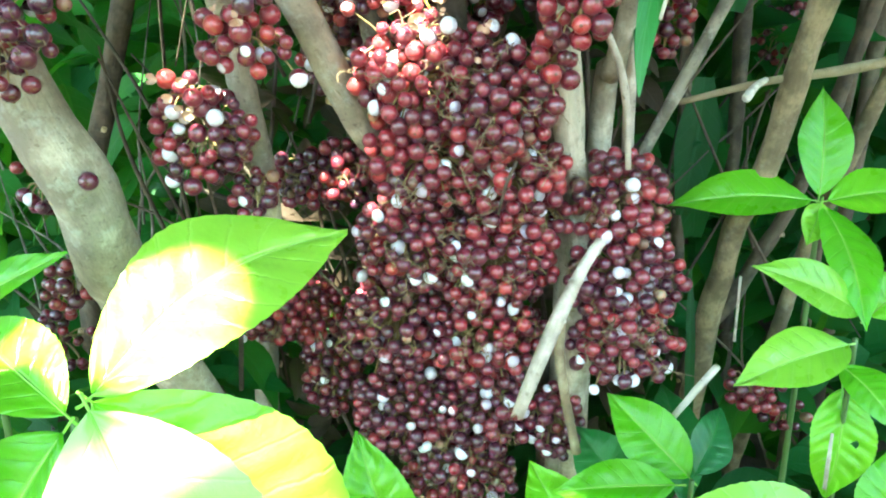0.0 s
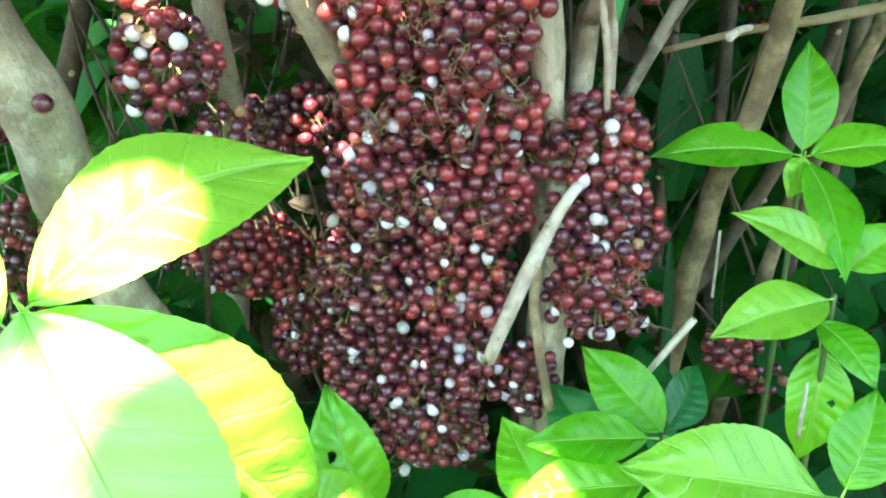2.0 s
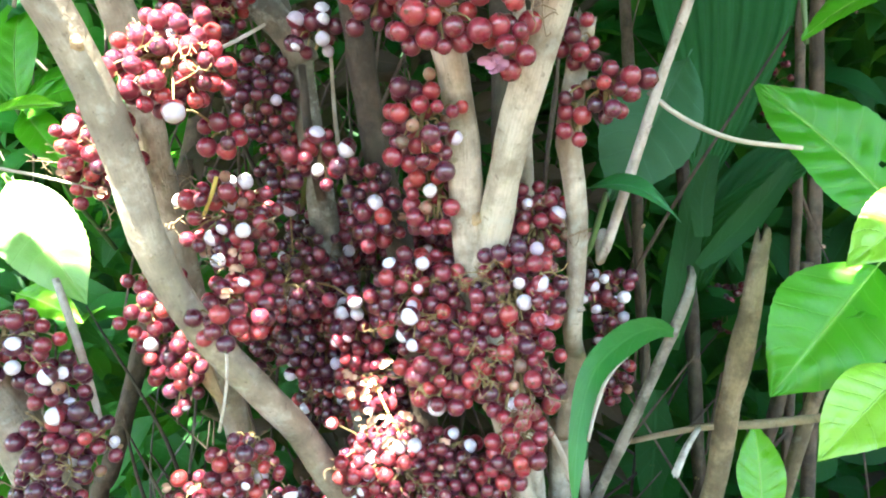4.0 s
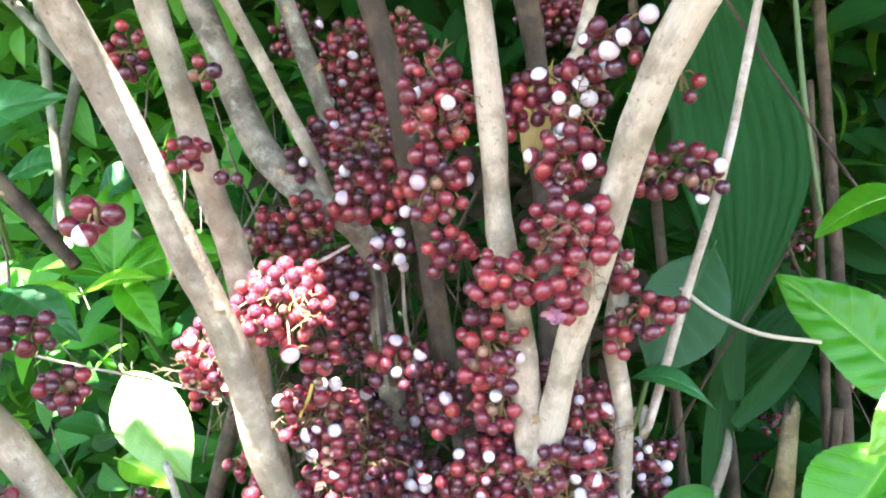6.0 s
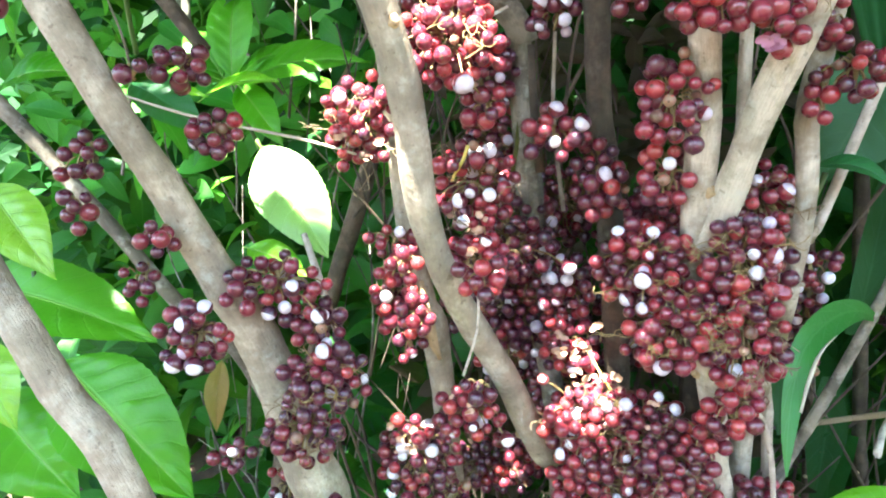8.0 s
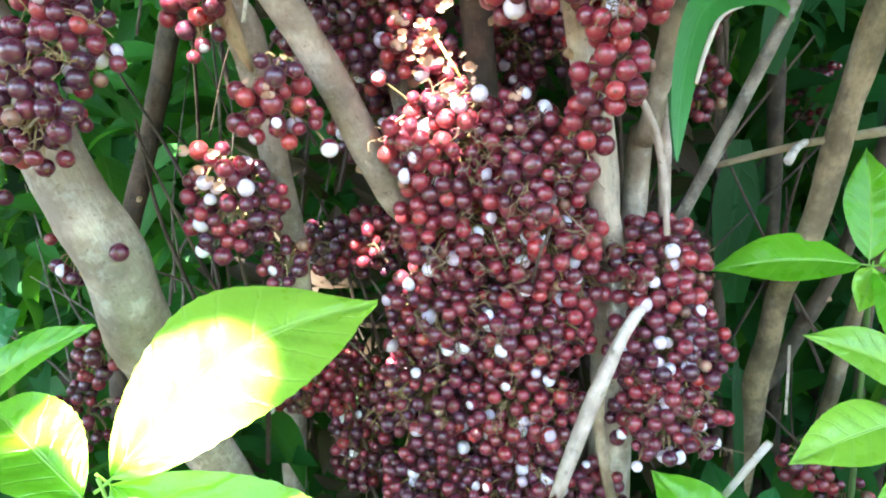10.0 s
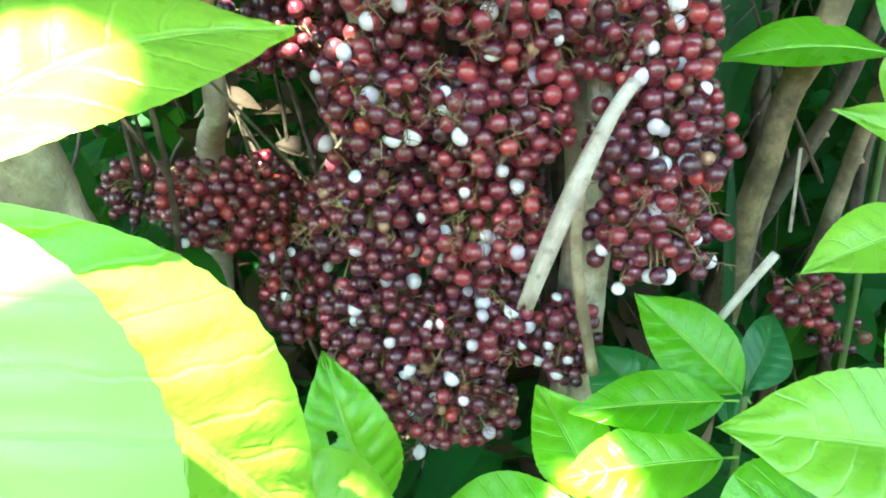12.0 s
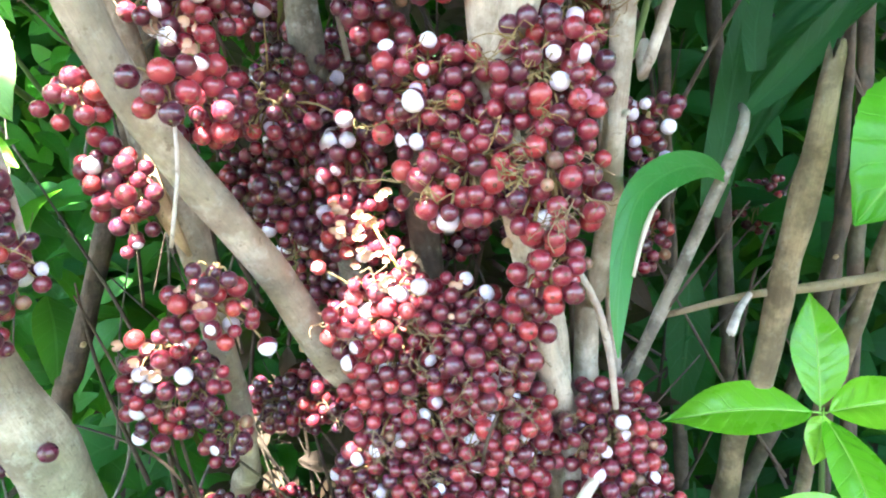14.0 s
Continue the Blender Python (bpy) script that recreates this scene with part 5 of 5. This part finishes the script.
shoot((0.272, 0.44, 0.37), (0.3, 0.5, 0.05), [
    ((0.263, 0.425, 0.395), (0.19, 0.403, 0.435), 0.034, (0.1, -0.7, 0.7), {"mat": LEAF_YOUNG, "droop": 0.08}),
    ((0.266, 0.437, 0.367), (0.185, 0.408, 0.356), 0.040, (0, -0.6, 0.8), {"mat": LEAF_YOUNG, "droop": 0.1}),
    ((0.266, 0.44, 0.35), (0.286, 0.4, 0.326), 0.035, (0.1, -0.7, 0.7), {"mat": LEAF}),
    ((0.273, 0.43, 0.39), (0.304, 0.43, 0.42), 0.032, (0.0, -0.7, 0.7), {"mat": LEAF}),
    ((0.279, 0.46, 0.323), (0.27, 0.44, 0.245), 0.048, (0.0, -0.9, 0.4), {"mat": LEAF, "holes": ((0.45, 0.4, 0.03),)}),
], "shoot of fresh green leaves with small holes")
shoot((0.158, 0.4, 0.289), (0.17, 0.45, 0), [
    ((0.158, 0.405, 0.288), (0.11, 0.44, 0.332), 0.041, (-0.2, -0.75, 0.6), {"mat": LEAF, "droop": 0.06}),
    ((0.146, 0.395, 0.289), (0.069, 0.4, 0.282), 0.034, (0, -0.6, 0.8), {"mat": LEAF, "droop": 0.05}),
    ((0.163, 0.41, 0.287), (0.195, 0.45, 0.316), 0.031, (0.2, -0.8, 0.5), {"mat": LEAF_DEEP}),
    ((0.14, 0.375, 0.269), (0.06, 0.385, 0.252), 0.041, (0, -0.6, 0.8), {"mat": LEAF, "droop": 0.07}),
    ((0.074, 0.385, 0.232), (-0.017, 0.41, 0.199), 0.048, (0, -0.6, 0.8), {"mat": LEAF, "droop": 0.07}),
    ((0.09, 0.42, 0.213), (0.059, 0.455, 0.269), 0.047, (0.2, -0.9, 0.3), {"mat": LEAF}),
    ((0.131, 0.45, 0.242), (0.094, 0.475, 0.286), 0.045, (0.1, -0.9, 0.35), {"mat": LEAF_DEEP}),
    ((0.066, 0.4, 0.203), (0.044, 0.36, 0.182), 0.044, (0, -0.8, 0.6), {"mat": LEAF}),
    ((0.107, 0.36, 0.24), (0.08, 0.33, 0.211), 0.042, (0, -0.8, 0.6), {"mat": LEAF}),
    ((0.161, 0.42, 0.257), (0.172, 0.52, 0.308), 0.037, (0, -0.9, 0.3), {"mat": LEAF_DEEP}),
], "low shoot of broad green leaves under the berries")
shoot((0.214, 0.31, 0.306), (0.25, 0.3, 0), [
    ((0.208, 0.305, 0.312), (0.106, 0.294, 0.335), 0.054, (-0.1, -0.7, 0.7), {"mat": LEAF_YOUNG, "droop": 0.06}),
    ((0.175, 0.33, 0.277), (0.115, 0.31, 0.253), 0.065, (0, -0.65, 0.75), {"mat": LEAF, "droop": 0.08}),
    ((0.21, 0.29, 0.307), (0.162, 0.27, 0.28), 0.043, (0, -0.7, 0.7), {"mat": LEAF_YOUNG}),
    ((0.22, 0.31, 0.313), (0.242, 0.33, 0.358), 0.033, (0, -0.7, 0.7), {"mat": LEAF}),
], "large pale green leaves close by")

# leaves at the left edge
shoot((-0.456, 0.4, 0.66), (-0.45, 0.42, 0), [
    ((-0.521, 0.4, 0.651), (-0.346, 0.39, 0.614), 0.073, (0.1, -0.7, 0.7), {"mat": LEAF_LUSH, "droop": 0.08}),
    ((-0.434, 0.4, 0.586), (-0.308, 0.37, 0.493), 0.084, (0.1, -0.75, 0.65), {"mat": LEAF_LUSH, "droop": 0.1}),
    ((-0.455, 0.36, 0.728), (-0.383, 0.33, 0.667), 0.045, (0.2, -0.8, 0.5), {"mat": LEAF_YOUNG}),
    ((-0.494, 0.38, 0.608), (-0.448, 0.36, 0.542), 0.044, (0.2, -0.8, 0.5), {"mat": LEAF_YOUNG}),
    ((-0.506, 0.4, 0.556), (-0.414, 0.38, 0.482), 0.078, (0.1, -0.8, 0.6), {"mat": LEAF_LUSH}),
    ((-0.496, 0.42, 0.812), (-0.409, 0.4, 0.826), 0.055, (0, -0.7, 0.7), {"mat": LEAF_LUSH}),
], "shoot of broad soft green leaves at the edge of the shrub")
shoot((-0.37, 0.58, 0.839), (-0.35, 0.7, 0.699), [
    ((-0.367, 0.58, 0.845), (-0.368, 0.6, 0.966), 0.051, (0, -0.9, 0.4), {"mat": LEAF_LUSH}),
    ((-0.373, 0.58, 0.839), (-0.44, 0.56, 0.855), 0.034, (0, -0.6, 0.8), {"mat": LEAF_LUSH}),
    ((-0.353, 0.58, 0.838), (-0.217, 0.55, 0.858), 0.060, (0, -0.7, 0.7), {"mat": LEAF_LUSH}),
    ((-0.36, 0.58, 0.845), (-0.301, 0.6, 0.883), 0.038, (0, -0.6, 0.8), {"mat": LEAF_LUSH}),
    ((-0.377, 0.58, 0.845), (-0.431, 0.6, 0.909), 0.038, (0, -0.7, 0.7), {"mat": LEAF_LUSH}),
    ((-0.356, 0.57, 0.834), (-0.299, 0.54, 0.773), 0.036, (0, -0.8, 0.6), {"mat": LEAF_LUSH}),
], "leafy shoot with glossy green leaves behind the stems")
shoot((-0.385, 0.42, 0.96), (-0.435, 0.52, 0.86), [
    ((-0.411, 0.42, 0.953), (-0.304, 0.4, 0.981), 0.057, (0.1, -0.9, 0.35), {"mat": LEAF_DEEP}),
    ((-0.428, 0.5, 0.827), (-0.345, 0.48, 0.78), 0.043, (0, -0.7, 0.7), {"mat": LEAF_DEEP}),
    ((-0.454, 0.55, 0.823), (-0.372, 0.53, 0.826), 0.023, (0, -0.6, 0.8), {"mat": LEAF}),
    ((-0.385, 0.55, 0.818), (-0.3, 0.53, 0.837), 0.034, (0, -0.6, 0.8), {"mat": LEAF}),
    ((-0.393, 0.6, 0.919), (-0.337, 0.6, 0.965), 0.050, (0, -0.8, 0.6), {"mat": LEAF_DEEP}),
    ((-0.5, 0.6, 0.954), (-0.424, 0.6, 0.979), 0.051, (0, -0.8, 0.6), {"mat": LEAF_DEEP}),
], "leafy shoot with deep green leaves behind the vines")
shoot((-0.252, 0.39, 0.757), (-0.262, 0.5, 0.70), [
    ((-0.247, 0.386, 0.751), (-0.193, 0.371, 0.672), 0.05, (-0.2, -0.55, 0.8), {"mat": LEAF_GLARE, "droop": 0.05}),
    ((-0.292, 0.45, 0.674), (-0.234, 0.43, 0.656), 0.028, (0, -0.7, 0.7), {"mat": LEAF}),
], "sunlit yellow-green leaf among the berries")
shoot((-0.245, 0.34, 0.448), (-0.3, 0.4, 0), [
    ((-0.277, 0.34, 0.419), (-0.191, 0.33, 0.469), 0.033, (0, -0.65, 0.75), {"mat": LEAF, "droop": 0.05}),
    ((-0.274, 0.35, 0.447), (-0.252, 0.36, 0.469), 0.042, (0, -0.8, 0.6), {"mat": LEAF_DEEP}),
], "low green leaves beside the thick stem")
shoot((0.092, 0.42, 0.963), (0.092, 0.45, 0.933), [
    ((0.092, 0.42, 0.963), (0.064, 0.4, 0.879), 0.027, (-0.1, -0.9, 0.3), {"mat": LEAF_DRY, "droop": 0.05}),
], "yellowed leaf hanging behind the stems")
shoot((-0.325, 0.46, 0.575), (-0.325, 0.49, 0.605), [
    ((-0.326, 0.46, 0.575), (-0.325, 0.44, 0.518), 0.020, (0.3, -0.9, 0.2), {"mat": LEAF_DRY, "droop": 0.2, "fold": 0.5}),
], "curled brown dry leaf hanging down")

shoot((-0.06, 0.445, 0.79), (-0.058, 0.45, 0.83), [
    ((-0.06, 0.445, 0.788), (-0.068, 0.435, 0.722), 0.017, (0.4, -0.9, 0.1), {"mat": LEAF_CURLED, "droop": 0.15, "fold": 0.7, "bend": 0.06}),
    ((-0.056, 0.447, 0.78), (-0.05, 0.44, 0.735), 0.011, (-0.5, -0.8, 0.1), {"mat": LEAF_CURLED, "droop": 0.2, "fold": 0.8}),
], "curled dead brown leaves hanging in the hollow of the shrub")
stem([(-0.030, 0.44, 0.70, 0.0017), (-0.036, 0.42, 0.765, 0.0015), (-0.034, 0.405, 0.825, 0.0013)], "thin dry twig between the stems", mat=BARK, name="dead_twig", category="twig", group="", knots=())

# leaves at the right edge
shoot((0.326, 0.4, 0.691), (0.45, 0.5, 0), [
    ((0.338, 0.42, 0.689), (0.251, 0.43, 0.79), 0.072, (-0.25, -0.7, 0.65), {"mat": LEAF_LUSH, "droop": 0.05, "holes": ((0.3, -0.4, 0.02),)}),
    ((0.302, 0.395, 0.664), (0.229, 0.381, 0.59), 0.07, (-0.1, -0.85, 0.5), {"mat": LEAF_LUSH, "droop": 0.05}),
    ((0.338, 0.37, 0.712), (0.262, 0.352, 0.672), 0.046, (-0.1, -0.7, 0.7), {"mat": LEAF_YOUNG, "droop": 0.05}),
    ((0.333, 0.4, 0.84), (0.272, 0.42, 0.82), 0.040, (0, -0.6, 0.8), {"mat": LEAF_LUSH}),
    ((0.298, 0.36, 0.608), (0.238, 0.34, 0.566), 0.042, (0, -0.7, 0.7), {"mat": LEAF_YOUNG}),
    ((0.324, 0.4, 0.648), (0.278, 0.38, 0.639), 0.042, (0, -0.7, 0.7), {"mat": LEAF_LUSH}),
], "large fresh green leaves with sun flecks")
shoot((0.139, 0.4, 0.721), (0.119, 0.43, 0.671), [
    ((0.209, 0.45, 0.813), (0.148, 0.435, 0.716), 0.067, (-0.1, -0.95, 0.3), {"mat": LEAF_DULL, "droop": 0.03, "shape": 1.0}),
    ((0.125, 0.385, 0.724), (0.179, 0.37, 0.712), 0.021, (0, -0.5, 0.85), {"mat": LEAF_DEEP, "droop": 0.25}),
], "spotted dull green leaf behind the thin stem")

# strap leaves
strap = tagged(anchor("strap_leaf_plant", (0.2, 0.55, 0)), "dark green strap-leaved plant behind the stems", "strap-leaved plant")
blade_leaf(strap, [(0.2001, 0.47, 0.6131, 0.0016, 0), (0.178, 0.448, 0.6235, 0.0071, 0), (0.151, 0.419, 0.6225, 0.0099, 0), (0.1233, 0.385, 0.6102, 0.009, 0.1), (0.111, 0.37, 0.5848, 0.0072, 0.2), (0.1044, 0.358, 0.557, 0.0045, 0.3), (0.1024, 0.352, 0.5355, 0.0005, 0.3)], mat=LEAF_STRAP, torn=True)
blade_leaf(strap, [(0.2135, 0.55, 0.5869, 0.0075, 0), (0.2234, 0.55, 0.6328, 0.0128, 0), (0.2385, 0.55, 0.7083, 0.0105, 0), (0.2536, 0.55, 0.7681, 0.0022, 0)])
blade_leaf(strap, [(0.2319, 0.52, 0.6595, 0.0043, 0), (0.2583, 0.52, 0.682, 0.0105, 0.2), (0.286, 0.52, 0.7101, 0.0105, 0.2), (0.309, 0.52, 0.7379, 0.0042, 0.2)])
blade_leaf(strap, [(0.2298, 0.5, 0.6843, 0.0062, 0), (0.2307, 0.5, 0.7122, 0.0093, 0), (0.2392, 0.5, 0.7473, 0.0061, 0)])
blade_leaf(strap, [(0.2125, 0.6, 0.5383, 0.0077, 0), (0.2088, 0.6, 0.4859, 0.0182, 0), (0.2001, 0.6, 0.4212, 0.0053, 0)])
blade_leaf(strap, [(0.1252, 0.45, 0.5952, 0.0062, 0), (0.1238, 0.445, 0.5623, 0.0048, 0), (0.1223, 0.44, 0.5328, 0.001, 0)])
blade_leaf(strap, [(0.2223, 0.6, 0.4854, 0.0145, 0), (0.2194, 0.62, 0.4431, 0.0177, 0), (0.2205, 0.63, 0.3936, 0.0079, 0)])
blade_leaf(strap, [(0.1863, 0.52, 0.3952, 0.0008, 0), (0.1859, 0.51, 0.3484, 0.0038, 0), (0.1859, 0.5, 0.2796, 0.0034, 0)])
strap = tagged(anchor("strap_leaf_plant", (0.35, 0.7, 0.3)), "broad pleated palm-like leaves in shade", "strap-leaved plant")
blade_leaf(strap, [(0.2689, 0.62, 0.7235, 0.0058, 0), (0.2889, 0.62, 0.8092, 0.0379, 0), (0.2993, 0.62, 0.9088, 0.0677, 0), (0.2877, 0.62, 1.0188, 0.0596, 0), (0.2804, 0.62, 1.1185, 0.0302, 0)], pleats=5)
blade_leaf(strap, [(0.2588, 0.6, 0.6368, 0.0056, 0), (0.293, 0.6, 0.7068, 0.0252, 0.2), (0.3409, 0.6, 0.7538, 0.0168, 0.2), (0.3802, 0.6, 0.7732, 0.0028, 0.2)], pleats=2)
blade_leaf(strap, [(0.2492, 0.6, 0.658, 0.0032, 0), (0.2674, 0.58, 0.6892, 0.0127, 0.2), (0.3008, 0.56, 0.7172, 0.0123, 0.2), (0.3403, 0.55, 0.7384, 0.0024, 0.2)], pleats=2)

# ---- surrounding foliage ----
# leaf tone carries the shade: dark behind and low, bright high on the left
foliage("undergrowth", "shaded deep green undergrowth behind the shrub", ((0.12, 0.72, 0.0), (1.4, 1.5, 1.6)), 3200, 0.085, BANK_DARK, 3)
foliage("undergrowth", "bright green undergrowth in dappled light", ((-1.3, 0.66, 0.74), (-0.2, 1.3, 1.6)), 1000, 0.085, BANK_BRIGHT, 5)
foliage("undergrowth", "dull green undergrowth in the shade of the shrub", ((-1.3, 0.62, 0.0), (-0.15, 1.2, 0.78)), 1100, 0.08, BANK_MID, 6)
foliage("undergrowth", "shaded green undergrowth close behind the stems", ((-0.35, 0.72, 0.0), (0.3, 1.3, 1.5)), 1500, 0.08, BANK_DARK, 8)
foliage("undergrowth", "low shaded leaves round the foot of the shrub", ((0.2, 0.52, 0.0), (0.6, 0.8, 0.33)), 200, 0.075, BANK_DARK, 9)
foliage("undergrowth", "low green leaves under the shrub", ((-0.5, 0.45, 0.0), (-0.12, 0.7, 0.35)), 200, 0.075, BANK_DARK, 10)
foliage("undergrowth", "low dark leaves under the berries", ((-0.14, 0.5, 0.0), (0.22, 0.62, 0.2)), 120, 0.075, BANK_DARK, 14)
# dead leaves packed in to fill the hollow with dark, in place of deep shade
foliage("dead_leaves", "dead brown leaves between the stems, darkened to stand for shade", ((-0.2, 0.56, 0.1), (0.17, 0.70, 0.95)), 1000, 0.038, LEAF_DEAD, 16, face=(0, -0.9, 0.3), spread=0.9)


def bare_twigs(label, box, count, mat, seed, reach=0.3, thick=0.0014):
    """Thin bare twigs behind the stems, each from its foot upwards."""
    rnd = random.Random(seed)
    for k in range(count):
        p = [rnd.uniform(a, b) for a, b in zip(*box)]
        way = Vector((rnd.gauss(0, 0.35), rnd.gauss(0, 0.2), rnd.uniform(0.5, 1))).normalized() * rnd.uniform(0.4, 1) * reach
        r = thick * rnd.uniform(0.5, 1.6)
        mid = [a + w * 0.5 + rnd.uniform(-0.02, 0.02) for a, w in zip(p, way)]
        vine([(*p, r), (*mid, r * 0.85), (*[a + w for a, w in zip(p, way)], r * 0.4)], label, mat, "bare_twig", "twig", 5, "bare twigs behind the stems")


# dark twigs also added to thicken the hollow so that it looks shaded
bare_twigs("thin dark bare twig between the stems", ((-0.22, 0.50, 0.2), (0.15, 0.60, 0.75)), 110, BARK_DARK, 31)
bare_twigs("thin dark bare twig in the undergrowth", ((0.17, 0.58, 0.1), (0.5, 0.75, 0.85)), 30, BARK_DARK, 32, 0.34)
bare_twigs("thin grey bare twig in the undergrowth", ((-0.5, 0.56, 0.2), (-0.2, 0.75, 0.9)), 45, BARK_GREY, 33)
# unseen hedge added behind the camera to bound light and reflections from there
foliage("hedge", "unseen dark hedge of leaves added behind the viewpoint", ((-6.0, -7.0, -0.1), (6.0, -6.0, 1.5)), 3200, 0.36, BANK_DARK, 15, face=(0, 0.6, 0.8))
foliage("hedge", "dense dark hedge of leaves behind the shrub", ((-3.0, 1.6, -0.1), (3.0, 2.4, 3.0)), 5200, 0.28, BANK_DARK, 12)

# added sheet that keeps bright sky from showing through the hedge
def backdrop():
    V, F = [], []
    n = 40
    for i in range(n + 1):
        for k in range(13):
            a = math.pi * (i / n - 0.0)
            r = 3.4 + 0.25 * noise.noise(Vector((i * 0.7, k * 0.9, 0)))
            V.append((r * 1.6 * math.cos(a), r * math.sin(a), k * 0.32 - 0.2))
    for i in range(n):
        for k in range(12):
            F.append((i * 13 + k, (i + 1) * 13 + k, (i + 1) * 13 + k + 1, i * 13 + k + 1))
    return tagged(new("backdrop", mesh_of("backdrop", V, F, [plain("backdrop_dark_green", (0.012, 0.05, 0.012), 0.9)])), "plain dark green sheet added behind the hedge to close sky gaps", "greenery", kind="structure")


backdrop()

# unseen crowns added overhead for shade, with gaps aimed where sun patches fall
GAPS = [((-0.116, 0.268, 0.453), 0.02), ((-0.122, 0.256, 0.447), 0.012), ((-0.115, 0.207, 0.378), 0.018), ((-0.109, 0.203, 0.351), 0.02), ((-0.046, 0.395, 0.253), 0.013), ((-0.077, 0.28, 0.384), 0.012), ((0.078, 0.383, 0.256), 0.02), ((-0.137, 0.39, 0.53), 0.011), ((-0.023, 0.39, 0.613), 0.019), ((-0.047, 0.39, 0.645), 0.012), ((-0.004, 0.375, 0.578), 0.015), ((-0.009, 0.405, 0.21), 0.006), ((-0.148, 0.325, 0.753), 0.014), ((-0.124, 0.38, 0.625), 0.016), ((-0.231, 0.382, 0.730), 0.026), ((0.288, 0.362, 0.694), 0.016), ((0.262, 0.39, 0.625), 0.009), ((-0.102, 0.27, 0.789), 0.009), ((-0.109, 0.29, 0.704), 0.016), ((-0.083, 0.35, 0.619), 0.01), ((-0.284, 0.175, 0.686), 0.012)]
DAPPLE = random.Random(41)
GAPS += [((DAPPLE.uniform(-0.75, -0.2), DAPPLE.uniform(0.62, 0.85), DAPPLE.uniform(0.45, 1.05)), DAPPLE.uniform(0.010, 0.02)) for k in range(26)]
GAP_AT, GAP_R = np.array([g for g, r in GAPS]), np.array([r for g, r in GAPS])


def shaded(points):
    d = np.array(points)[:, None, :] - GAP_AT[None]
    way = np.array(SUN_TO)
    off = np.linalg.norm(d - (d @ way)[..., None] * way, axis=2)
    return not (off < GAP_R * 0.75).any()


foliage("tree_crown", "unseen leafy tree crown overhead with small gaps, added for shade", ((-1.6, -1.2, 1.5), (1.6, 1.5, 2.3)), 17000, 0.105, CROWN, 23, face=(0, 0, 1), spread=0.6, keep=shaded, slim=0.6)
foliage("shrub_crown", "unseen dense leafy crown added to shade the back of the shrub", ((-0.6, 0.36, 1.3), (1.6, 1.7, 1.75)), 2400, 0.15, CROWN, 22, face=(0, 0, 1), spread=0.7, keep=shaded, slim=0.6)
